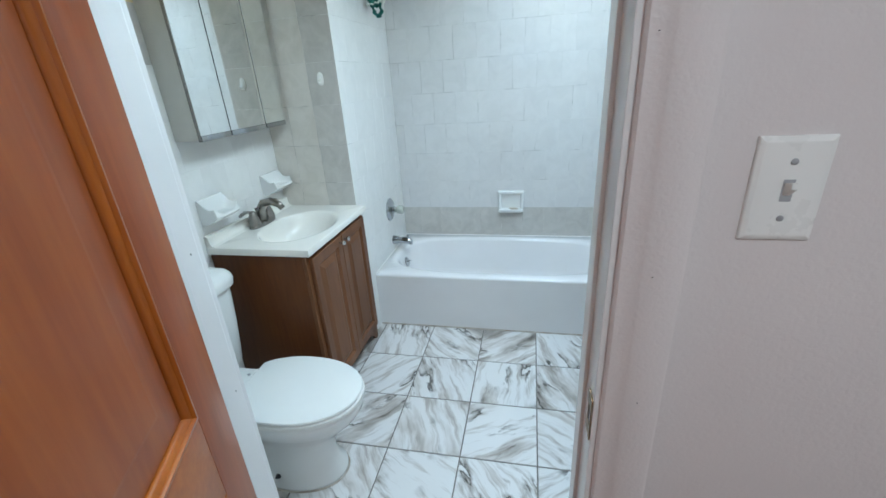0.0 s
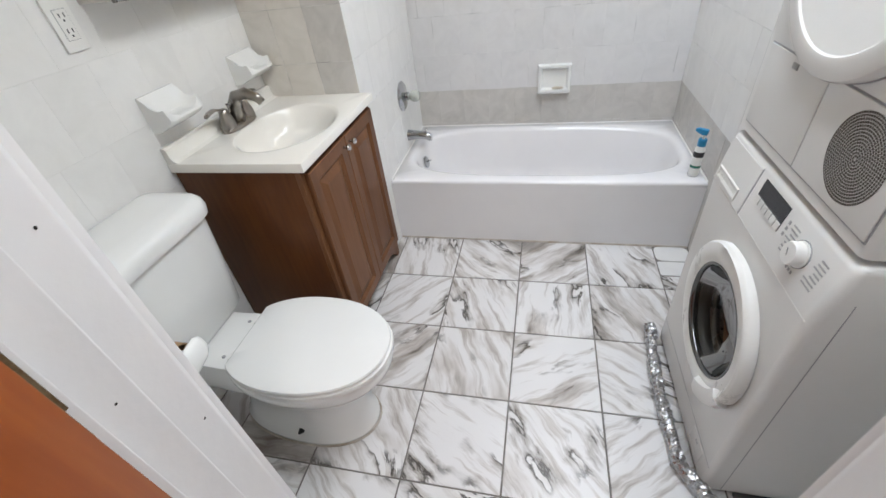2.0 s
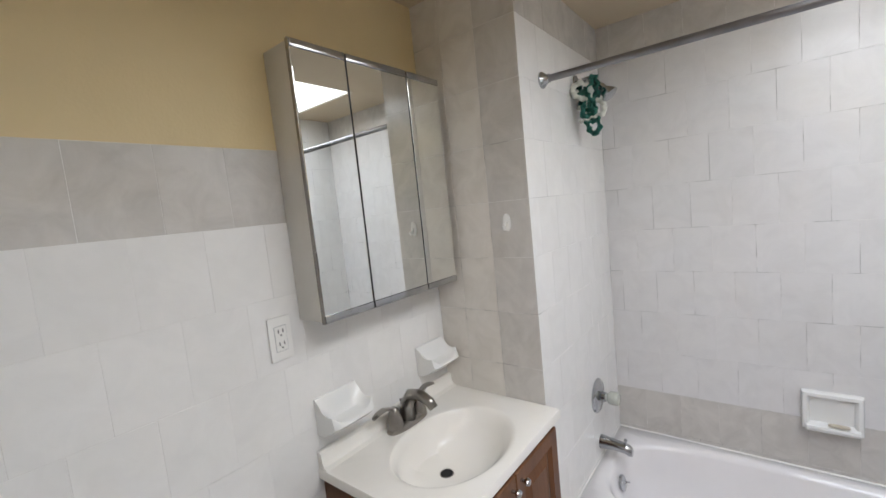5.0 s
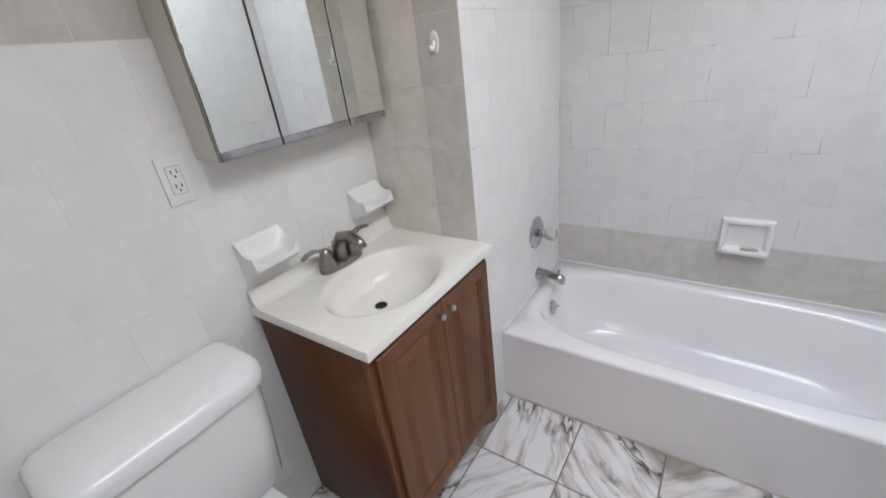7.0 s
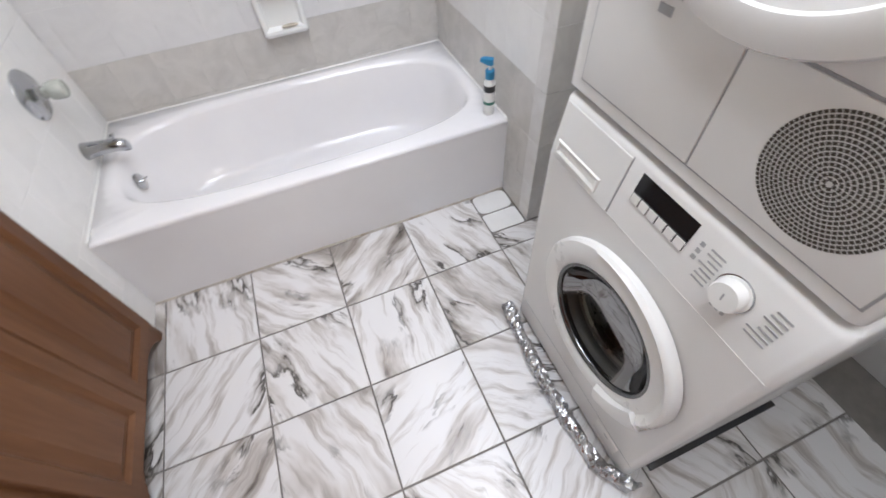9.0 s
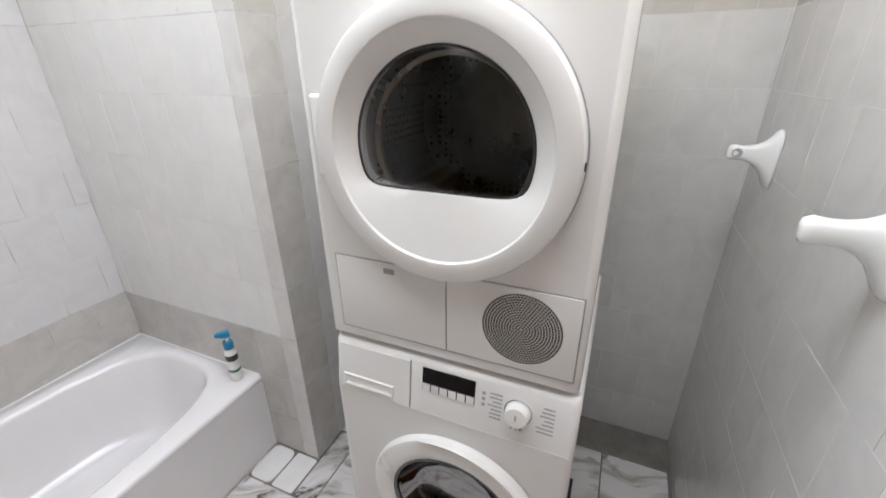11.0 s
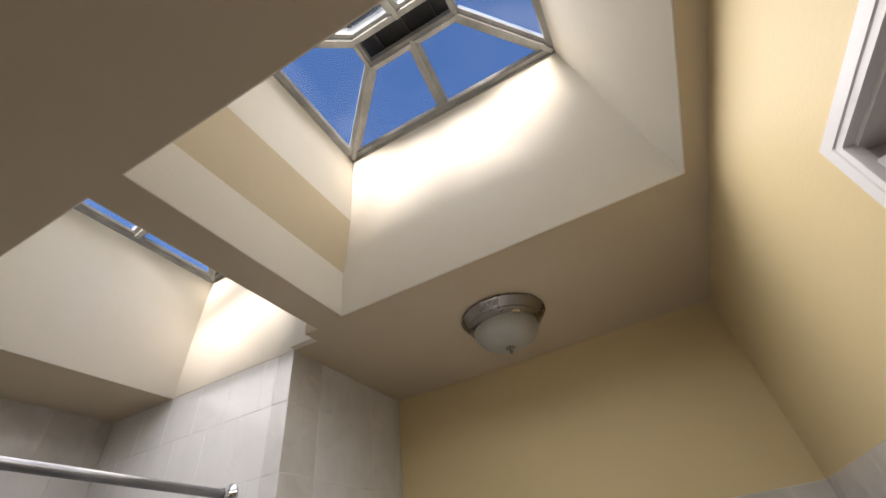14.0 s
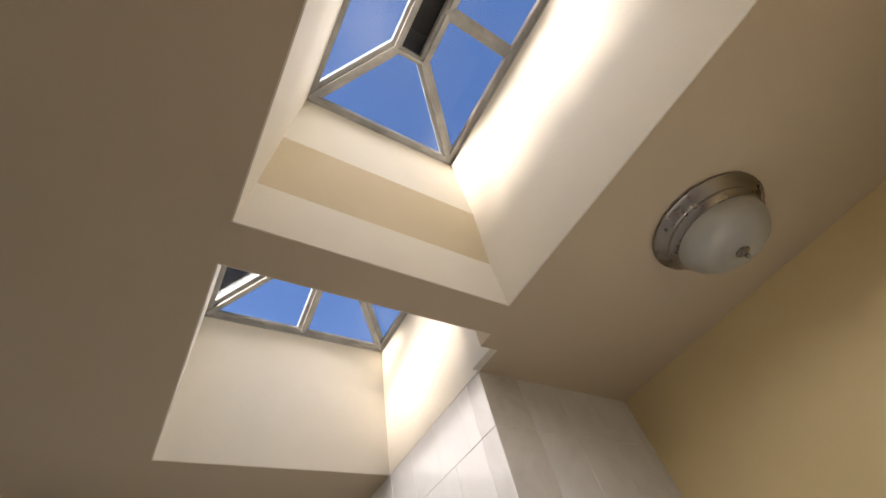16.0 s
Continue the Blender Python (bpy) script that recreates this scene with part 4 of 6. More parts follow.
tub_dish = thing("tub_soap_dish", (-0.135, NORTH, 0.568), "white ceramic framed soap tray on the tub wall", "soap dish")
X0, X1, ZA, ZB = -0.228, -0.042, 0.566, 0.727


def dish_ring(e, d):
    return [(X0 + e, NORTH - d, ZA + e), (X1 - e, NORTH - d, ZA + e), (X1 - e, NORTH - d, ZB - e), (X0 + e, NORTH - d, ZB - e)]


part("frame", loft(bmesh.new(), [dish_ring(0.0, 0.0004), dish_ring(0.0, 0.022), dish_ring(0.004, 0.028), dish_ring(0.016, 0.029), dish_ring(0.021, 0.024), dish_ring(0.026, 0.006)]), PORCELAIN, tub_dish)
part("tray", loft(bmesh.new(), [[(x, NORTH - d, z) for d, z in ((0.005, ZA + 0.030), (0.050, ZA + 0.022), (0.058, ZA + 0.030), (0.060, ZA + 0.020), (0.050, ZA + 0.006), (0.005, ZA + 0.012))] for x in (X0 + 0.012, X1 - 0.012)]), PORCELAIN, tub_dish)
part("old_soap", loft(bmesh.new(), [superellipse(-0.115, NORTH - 0.030, 0.034 * s, 0.012 * s, 2.4, 20, ZA + z) for s, z in ((0.8, 0.0285), (1.0, 0.031), (0.95, 0.036), (0.6, 0.038))]), mottled("soap_remnant", (0.42, 0.36, 0.28), (0.60, 0.54, 0.45), 0.5, 40.0), tub_dish, "thin soap remnant")

hook = thing("wall_hook", (-1.066, CHASE_Y, 1.53), "small white plastic hook stuck to the tiles", "hook")
part("hook_base", loft(bmesh.new(), [[(-1.066 + 0.016 * s * math.cos(a), CHASE_Y - d, 1.556 + 0.032 * s * math.sin(a)) for a in (2 * math.pi * k / 24 for k in range(24))] for s, d in ((1.0, 0.0004), (1.0, 0.004), (0.8, 0.007))]), PLASTIC_WHITE, hook)
part("hook_arm", tube(bmesh.new(), [(-1.066, CHASE_Y - 0.006, 1.558), (-1.066, CHASE_Y - 0.014, 1.540), (-1.066, CHASE_Y - 0.024, 1.534), (-1.066, CHASE_Y - 0.030, 1.546)], [0.007, 0.006, 0.0055, 0.005], 12), PLASTIC_WHITE, hook)


def towel_post(x, z, reach):
    """Ceramic towel-bar post: flared foot, curved arm and a round end with a socket."""
    ob = thing("towel_post", (x, SOUTH, z - 0.05), "white ceramic towel bar post without its bar", "towel holder", "towel bar posts")
    rings = []
    for d, w, h, up in ((0.0004, 0.036, 0.078, -0.012), (0.006, 0.036, 0.078, -0.012), (0.011, 0.033, 0.072, -0.012), (0.020, 0.028, 0.055, -0.010), (0.032, 0.023, 0.039, -0.006), (0.048, 0.019, 0.027, -0.002), (0.068, 0.0165, 0.020, 0.001), (reach - 0.034, 0.0165, 0.0185, 0.002), (reach - 0.014, 0.0175, 0.021, 0.002), (reach - 0.004, 0.015, 0.018, 0.001), (reach, 0.008, 0.010, 0.0)):
        rings.append([(x + w * math.copysign(abs(math.cos(a)) ** 0.65, math.cos(a)), SOUTH + d, z + up + h * math.copysign(abs(math.sin(a)) ** 0.65, math.sin(a))) for a in (2 * math.pi * k / 20 for k in range(20))])
    part("post", loft(bmesh.new(), rings), PORCELAIN, ob, smooth="all")
    part("socket", lathe(bmesh.new(), [(0.0125, 0.0), (0.0125, 0.0012), (0.008, 0.0006)], (x - 0.0163 if x > 0.6 else x + 0.0163, SOUTH + reach - 0.022, z + 0.002), (-1 if x > 0.6 else 1, 0, 0), 18), PLASTIC_GREY, ob, "shaded bar socket")
    return ob


towel_post(1.000, 1.275, 0.112)
towel_post(0.372, 1.275, 0.122)

outlet = thing("wall_outlet", (WEST, 1.364, 1.25), "white duplex power outlet beside the mirror cabinet", "outlet")
part("cover_plate", boxed(WEST + 0.0004, WEST + 0.0075, 1.329, 1.398, 1.250, 1.374, bevel=0.003), PLASTIC_WHITE, outlet)
part("face_gap", boxed(WEST + 0.005, WEST + 0.0079, 1.3448, 1.3822, 1.2758, 1.3482), PLASTIC_GREY, outlet, smooth=False)
part("face", boxed(WEST + 0.006, WEST + 0.0095, 1.346, 1.381, 1.277, 1.347, bevel=0.0012), PLASTIC_WHITE, outlet)
for z in (1.294, 1.330):
    for dy in (-0.007, 0.007):
        part("slot", boxed(WEST + 0.0092, WEST + 0.0099, 1.3635 + dy - 0.0015, 1.3635 + dy + 0.0015, z - 0.001, z + 0.009), PLASTIC_DARK, outlet, "dark slot", smooth=False)
    part("ground_hole", lathe(bmesh.new(), [(0.0028, 0.0), (0.0028, 0.0006)], (WEST + 0.0093, 1.3635, z - 0.008), (1, 0, 0), 10), PLASTIC_DARK, outlet, "dark hole")

paper = thing("paper_holder", (-0.886, SOUTH, 0.78), "white ceramic toilet paper holder with empty cardboard core", "paper holder")
for x in (-0.972, -0.800):
    rings = []
    for d, w, h in ((0.0004, 0.032, 0.052), (0.009, 0.031, 0.051), (0.034, 0.019, 0.036), (0.070, 0.015, 0.028), (0.104, 0.014, 0.027), (0.114, 0.011, 0.020)):
        rings.append([(x + w * math.cos(a), SOUTH + d, 0.825 + 0.02 * d / 0.1 + h * math.sin(a)) for a in (2 * math.pi * k / 18 for k in range(18))])
    part("post", loft(bmesh.new(), rings), PORCELAIN, paper, smooth="all")
bm = bmesh.new()
loft(bm, [[(x, SOUTH + 0.085 + r * math.cos(a), 0.842 + r * math.sin(a)) for a in (2 * math.pi * k / 24 for k in range(24))] for x, r in ((-0.948, 0.0225), (-0.948, 0.025), (-0.824, 0.025), (-0.824, 0.0225), (-0.948, 0.0225))], caps=False)
part("cardboard_core", bm, CARDBOARD, paper, "brown cardboard core")
part("roller", tube(bmesh.new(), [(-0.962, SOUTH + 0.085, 0.842), (-0.810, SOUTH + 0.085, 0.842)], 0.011, 16), PLASTIC_WHITE, paper)

# ---- toilet ----
TY = 1.105
toilet = thing("toilet", (-1.0, TY, 0.0), "white two-piece toilet with closed lid", "toilet")


def egg(a_front, a_back, b, z, cx=-0.903, n=2.15, clip=None, seg=56):
    pts = superellipse(cx, TY, a_front, b, n, seg, z, a_back)
    return [(max(p.x, clip) if clip else p.x, p.y, p.z) for p in pts]


bm = bmesh.new()
loft(bm, [egg(0.215, 0.32, 0.130, 0.0, -0.955), egg(0.214, 0.32, 0.130, 0.02, -0.955), egg(0.185, 0.30, 0.112, 0.045, -0.955), egg(0.175, 0.28, 0.104, 0.12, -0.955), egg(0.180, 0.27, 0.108, 0.19, -0.945), egg(0.225, 0.26, 0.135, 0.26, -0.935), egg(0.262, 0.26, 0.168, 0.315, -0.915), egg(0.280, 0.265, 0.186, 0.355, -0.906), egg(0.286, 0.27, 0.191, 0.380, -0.905), egg(0.284, 0.27, 0.190, 0.396, -0.905), egg(0.275, 0.265, 0.182, 0.401, -0.905)])
part("bowl", bm, PORCELAIN, toilet, smooth="all")
bm = bmesh.new()
loft(bm, [[(x, TY + s * w, z) for s, z in ((-1, z0), (1, z0), (1, z1), (-1, z1))] for x, w, z0, z1 in ((-1.40, 0.105, 0.30, 0.402), (-1.28, 0.112, 0.28, 0.404), (-1.16, 0.118, 0.27, 0.402), (-1.06, 0.12, 0.28, 0.399))])
part("deck", bm, PORCELAIN, toilet, bevel=0.008)
bm = bmesh.new()
loft(bm, [egg(0.287, 0.26, 0.193, 0.4015, clip=-1.103), egg(0.289, 0.26, 0.195, 0.408, clip=-1.103), egg(0.287, 0.26, 0.193, 0.417, clip=-1.103), egg(0.279, 0.25, 0.186, 0.4195, clip=-1.100)])
part("seat", bm, PLASTIC_WHITE, toilet, smooth=True)
bm = bmesh.new()
loft(bm, [egg(0.281, 0.262, 0.188, 0.4225, clip=-1.108), egg(0.284, 0.264, 0.191, 0.428, clip=-1.110), egg(0.281, 0.262, 0.188, 0.4345, clip=-1.108), egg(0.262, 0.25, 0.172, 0.4385, clip=-1.103), egg(0.15, 0.18, 0.10, 0.4405, clip=-1.06), egg(0.02, 0.02, 0.02, 0.441)])
part("lid", bm, PORCELAIN, toilet, "closed white plastic lid", smooth=True)
for dy in (-0.075, 0.075):
    part("seat_hinge", boxed(-1.128, -1.096, TY + dy - 0.020, TY + dy + 0.020, 0.402, 0.424, bevel=0.006), PLASTIC_WHITE, toilet)
    part("seat_bolt", lathe(bmesh.new(), [(0.006, 0.0), (0.006, 0.003), (0.003, 0.005)], (-1.160, TY + dy, 0.4025), seg=12), PLASTIC_GREY, toilet, "grey seat bolt")
for s in (-1, 1):
    part("bolt_cap", lathe(bmesh.new(), [(0.011, 0.0), (0.011, 0.006), (0.007, 0.012), (0.005, 0.020), (0.001, 0.021)], (-0.985, TY + s * 0.108, 0.055), (0, s, 0.45), 14), PLASTIC_DARK, toilet, "dark rusty floor bolt")


TK = 1.075


def tank_ring(x0, x1, w, z, r=0.03):
    out = []
    for qx, qy, a0 in ((x1 - r, TK + w - r, 0), (x0 + r * 0.4, TK + w - r * 0.4, 90), (x0 + r * 0.4, TK - w + r * 0.4, 180), (x1 - r, TK - w + r, 270)):
        rr = r if qx > x0 + r * 0.6 else r * 0.4
        for k in range(7):
            a = radians(a0 + 15 * k)
            out.append((qx + rr * math.cos(a), qy + rr * math.sin(a), z))
    return out


bm = bmesh.new()
loft(bm, [tank_ring(-1.405, -1.250, 0.180, 0.402, 0.05), tank_ring(-1.408, -1.222, 0.198, 0.44, 0.05), tank_ring(-1.410, -1.206, 0.217, 0.62, 0.065), tank_ring(-1.410, -1.198, 0.225, 0.787, 0.068)])
part("tank", bm, PORCELAIN, toilet, smooth=True)
bm = bmesh.new()
loft(bm, [tank_ring(-1.412, -1.192, 0.229, 0.788, 0.070), tank_ring(-1.414, -1.182, 0.237, 0.794, 0.075), tank_ring(-1.414, -1.178, 0.240, 0.818, 0.077), tank_ring(-1.413, -1.182, 0.237, 0.835, 0.076), tank_ring(-1.411, -1.193, 0.228, 0.847, 0.070), tank_ring(-1.408, -1.212, 0.212, 0.854, 0.060), tank_ring(-1.40, -1.25, 0.18, 0.857, 0.04)])
part("tank_lid", bm, PORCELAIN, toilet, smooth=True)
lever = part("flush_lever", tube(bmesh.new(), [(-1.190, TK - 0.203, 0.712), (-1.181, TK - 0.193, 0.711), (-1.178, TK - 0.182, 0.706), (-1.179, TK - 0.170, 0.702)], [0.007, 0.008, 0.007, 0.006], 12), CHROME, toilet, "chrome flush lever")
part("lever_boss", lathe(bmesh.new(), [(0.014, 0.0), (0.014, 0.006), (0.009, 0.012)], (-1.206, TK - 0.198, 0.712), (1, 0, 0), 18), CHROME, lever)
caulk = bmesh.new()
pts = [(p[0], p[1], 0.001) for p in egg(0.217, 0.322, 0.132, 0.0, -0.955, seg=40)]
tube(caulk, pts + [pts[0]], 0.0045, 6)
structure("toilet_foot_caulk", caulk, CAULK, "stained caulk ring round the toilet foot", "trim")

# ---- vanity ----
DRAIN_DARK = mat("drain_shadow", (0.01, 0.01, 0.01), 0.9)
VX0, VX1, VY0, VY1, VTOP = WEST + 0.003, -0.945, 1.437, 2.078, 0.850
vanity = thing("vanity_cabinet", ((VX0 + VX1) / 2, (VY0 + VY1) / 2, 0.0), "brown wooden vanity cabinet with two raised-panel doors", "cabinet")
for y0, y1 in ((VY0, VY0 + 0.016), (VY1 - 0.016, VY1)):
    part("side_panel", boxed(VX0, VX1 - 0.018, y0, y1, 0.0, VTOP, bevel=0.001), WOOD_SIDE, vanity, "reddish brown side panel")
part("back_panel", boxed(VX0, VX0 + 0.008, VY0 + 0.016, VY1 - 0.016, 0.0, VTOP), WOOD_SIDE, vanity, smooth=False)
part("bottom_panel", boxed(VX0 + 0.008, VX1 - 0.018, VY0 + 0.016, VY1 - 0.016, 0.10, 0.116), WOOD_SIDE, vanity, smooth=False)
for y0, y1 in ((VY0, VY0 + 0.030), (VY1 - 0.030, VY1)):
    part("front_stile", boxed(VX1 - 0.018, VX1, y0, y1, 0.0, VTOP, bevel=0.001), WOOD_VANITY, vanity)
part("top_rail", boxed(VX1 - 0.018, VX1, VY0 + 0.030, VY1 - 0.030, 0.795, VTOP), WOOD_VANITY, vanity, smooth=False)
bm = bmesh.new()
rings = []
for k in range(17):
    t = k / 16
    y = VY0 + 0.030 + (VY1 - VY0 - 0.06) * t
    e = min(t, 1 - t)
    low = 0.075 * min(1.0, (e / 0.16)) ** 0.6 if e < 0.16 else 0.075
    rings.append([(VX1 - 0.018, y, low), (VX1, y, low), (VX1, y, 0.125), (VX1 - 0.018, y, 0.125)])
loft(bm, rings)
part("bottom_rail", bm, WOOD_VANITY, vanity, "arched bottom rail")


def vanity_door(y0, y1, knob_y):
    z0, z1 = 0.108, 0.828
    d = part("door", bmesh_door(y0, y1, z0, z1), WOOD_VANITY, vanity, "raised-panel cabinet door", smooth=False)
    k = part("knob", lathe(bmesh.new(), [(0.006, 0.0), (0.005, 0.012), (0.010, 0.016), (0.0125, 0.022), (0.010, 0.028), (0.002, 0.030)], (VX1 + 0.020, knob_y, 0.795), (1, 0, 0), 20), CHROME, d, "round chrome knob")


def bmesh_door(y0, y1, z0, z1):
    bm = bmesh.new()
    f = VX1 + 0.020

    def ring(e, x):
        return [(x, y0 + e, z0 + e), (x, y1 - e, z0 + e), (x, y1 - e, z1 - e), (x, y0 + e, z1 - e)]
    loft(bm, [ring(0.0, VX1 + 0.001), ring(0.0, f - 0.004), ring(0.003, f), ring(0.046, f), ring(0.050, f - 0.005), ring(0.057, f - 0.0115), ring(0.063, f - 0.0115), ring(0.088, f - 0.002), ring(0.091, f)])
    return bm


vanity_door(VY0 + 0.022, 1.7555, 1.728)
vanity_door(1.7585, VY1 - 0.022, 1.786)

counter = thing("washbasin", (-1.17, 1.755, VTOP), "cream cultured marble washbasin top with oval bowl", "washbasin")
CX0, CX1, CY0, CY1, CT = WEST + 0.0015, -0.918, 1.424, CHASE_Y - 0.0015, 0.882
bx, by = -1.135, 1.742
ang = angles_with_corners(CX0, CX1, CY0, CY1, bx, by, 72)
rings = [rect_ring(CX0, CX1, CY0, CY1, VTOP + 0.0006, ang, bx, by), rect_ring(CX0, CX1, CY0, CY1, CT - 0.006, ang, bx, by), rect_ring(CX0, CX1 - 0.002, CY0 + 0.002, CY1, CT - 0.0015, ang, bx, by), rect_ring(CX0, CX1 - 0.007, CY0 + 0.007, CY1, CT, ang, bx, by)]
for a, b, z in ((0.196, 0.250, CT), (0.188, 0.241, CT + 0.0004), (0.180, 0.231, CT - 0.0012), (0.170, 0.219, CT - 0.011), (0.156, 0.200, CT - 0.040), (0.136, 0.170, CT - 0.080), (0.100, 0.120, CT - 0.112), (0.050, 0.056, CT - 0.124), (0.021, 0.021, CT - 0.127)):
    k = (CT - z) / 0.127 if z < CT else 0.0
    rings.append(polar_super(bx - 0.045 * k, by, a, b, 2.0, z, ang))
bm = bmesh.new()
loft(bm, rings, caps=False)
part("basin", bm, CULTURED, counter, smooth=True)
bm = bmesh.new()
prof = [(0.0, CT - 0.001), (0.0, CT + 0.052), (0.012, CT + 0.052), (0.019, CT + 0.046), (0.020, CT + 0.020), (0.028, CT + 0.006), (0.044, CT + 0.0002)]
loft(bm, [[(CX0 + d, y, z) for d, z in prof] for y in (CY0 + 0.004, CY1)])
part("backsplash", bm, CULTURED, counter, smooth=True)
part("drain_ring", lathe(bmesh.new(), [(0.025, 0.003), (0.0235, 0.006), (0.020, 0.005), (0.019, 0.003)], (bx - 0.045, by, CT - 0.131), seg=24), NICKEL, counter, "metal drain ring")
part("drain_hole", lathe(bmesh.new(), [(0.0205, 0.0), (0.0205, 0.0052), (0.001, 0.0048)], (bx - 0.045, by, CT - 0.131), seg=18), DRAIN_DARK, counter, "dark drain opening")

faucet = thing("basin_faucet", (-1.352, 1.758, CT), "brushed nickel two-handle basin faucet", "faucet")
fx, fy = -1.352, 1.758
bm = bmesh.new()
loft(bm, [[(p.x, p.y, p.z) for p in superellipse(fx, fy, a, b, 2.6, 36, CT + z)] for a, b, z in ((0.028, 0.080, 0.0004), (0.028, 0.080, 0.006), (0.022, 0.072, 0.016), (0.017, 0.062, 0.019))])
part("base_plate", bm, NICKEL, faucet, smooth=True)
part("spout", tube(bmesh.new(), [(fx, fy, CT + 0.012), (fx + 0.004, fy, CT + 0.060), (fx + 0.025, fy, CT + 0.092), (fx + 0.060, fy, CT + 0.100), (fx + 0.095, fy, CT + 0.086), (fx + 0.108, fy, CT + 0.070)], [0.025, 0.021, 0.0185, 0.0165, 0.0145, 0.013], 18), NICKEL, faucet, smooth="all")
part("lift_rod", tube(bmesh.new(), [(fx - 0.020, fy, CT + 0.015), (fx - 0.020, fy, CT + 0.062), (fx - 0.020, fy, CT + 0.070)], [0.0025, 0.0025, 0.005], 10), NICKEL, faucet)
for s in (-1, 1):
    hy = fy + s * 0.052
    h = part("handle_base", lathe(bmesh.new(), [(0.025, 0.012), (0.0235, 0.03), (0.0228, 0.032), (0.016, 0.055), (0.0135, 0.066), (0.008, 0.071)], (fx, hy, CT), seg=24), NICKEL, faucet)
    part("lever", loft(bmesh.new(), [[(fx + q[0] + 0.002 * s, hy + s * u, CT + z + q[1]) for q in ((-w, -0.004), (w, -0.004), (w * 0.7, 0.004), (-w * 0.7, 0.004))] for u, z, w in ((-0.014, 0.062, 0.012), (0.010, 0.070, 0.013), (0.035, 0.080, 0.010), (0.060, 0.078, 0.009), (0.078, 0.072, 0.006))]), NICKEL, h, smooth=True, bevel=0.0015)

faucet.scale = (1.22, 1.18, 1.2)

# ---- mirror cabinet ----
MX, MY0, MY1, MZ0, MZ1 = -1.293, 1.431, 2.057, 1.343, 2.112
cabinet = thing("mirror_cabinet", (-1.36, 1.745, MZ0), "three-door mirrored medicine cabinet with metal trim", "mirror cabinet")
CAB_SIDE = mottled("cabinet_side_enamel", (0.60, 0.58, 0.53), (0.68, 0.66, 0.61), 0.35, 4.0, 120.0, 0.05)
part("body", boxed(WEST + 0.001, MX - 0.010, MY0 + 0.002, MY1 - 0.002, MZ0 + 0.004, MZ1 - 0.004, bevel=0.002), CAB_SIDE, cabinet, "off-white enamelled box")
cuts = (MY0, 1.617, 1.8795, MY1)
for y0, y1 in zip(cuts, cuts[1:]):
    d = part("door", boxed(MX - 0.009, MX - 0.004, y0 + 0.002, y1 - 0.002, MZ0, MZ1), DARK_METAL, cabinet, "mirrored cabinet door", smooth=False)
    part("mirror", boxed(MX - 0.004, MX, y0 + 0.003, y1 - 0.003, MZ0 + 0.022, MZ1 - 0.022, bevel=0.0015), MIRROR, d, "mirror glass", smooth=False)
    for z0, z1 in ((MZ0 + 0.0005, MZ0 + 0.0215), (MZ1 - 0.0215, MZ1 - 0.0005)):
        part("trim_strip", boxed(MX - 0.004, MX + 0.002, y0 + 0.003, y1 - 0.003, z0, z1, bevel=0.001), CHROME, d, "metal trim strip")
part("edge_trim", boxed(MX - 0.012, MX + 0.001, MY0 - 0.001, MY0 + 0.0018, MZ0, MZ1), NICKEL, cabinet, "grey metal edge", smooth=False)

# ---- ceiling lamp ----
lamp = thing("ceiling_lamp", (0.823, 1.322, CEIL), "flush ceiling lamp with nickel ring and frosted bowl, off", "ceiling lamp")
lc = (0.823, 1.322, CEIL)
part("pan", lathe(bmesh.new(), [(0.120, -0.0004), (0.146, -0.001), (0.151, -0.004), (0.150, -0.009), (0.144, -0.013), (0.131, -0.030), (0.128, -0.032), (0.127, -0.038), (0.120, -0.044), (0.116, -0.052), (0.108, -0.053)], lc, (0, 0, 1), 48), NICKEL, lamp, "brushed nickel ring")
part("shade", lathe(bmesh.new(), [(0.113, -0.050), (0.112, -0.060), (0.106, -0.078), (0.092, -0.096), (0.070, -0.109), (0.042, -0.117), (0.010, -0.120)], lc, (0, 0, 1), 48, caps=False), FROSTED, lamp, "frosted glass bowl", smooth="all")
part("finial", lathe(bmesh.new(), [(0.017, -0.118), (0.017, -0.122), (0.009, -0.125), (0.005, -0.131), (0.007, -0.135), (0.005, -0.140), (0.001, -0.142)], lc, (0, 0, 1), 18), NICKEL, lamp)
for a in (35, 155, 275):
    part("screw", lathe(bmesh.new(), [(0.005, 0.0), (0.004, 0.005), (0.001, 0.006)], (lc[0] + 0.137 * math.cos(radians(a)), lc[1] + 0.137 * math.sin(radians(a)), CEIL - 0.022), (math.cos(radians(a)), math.sin(radians(a)), 0), 10), NICKEL, lamp)

lamp.scale = (0.96, 0.96, 1.0)

# ---- washer and dryer ----
def shell(x0, x1, y0, y1, z0, z_mid, z1, lean):
    """Appliance body with a front that leans back above z_mid and rounded upright edges."""
    bm = bmesh.new()
    rings = []
    for z, dx, e in ((z0, 0.0, 0.0), (z_mid, 0.0, 0.0), (z1 - 0.014, lean * 0.9, 0.0), (z1 - 0.004, lean + 0.004, 0.002), (z1, lean + 0.012, 0.006)):
        r = 0.018
        f = x0 + dx
        pts = []
        for qy, a0 in ((y0 + r + e, 270), (y1 - r - e, 180)):
            for k in range(6):
                a = radians(a0 - 18 * k)
                pts.append((f + r + r * math.cos(a) if True else 0, qy + r * math.sin(a), z))
        pts += [(x1, y1 - e, z), (x1, y0 + e, z)]
        rings.append(pts)
    loft(bm, rings)
    return bm


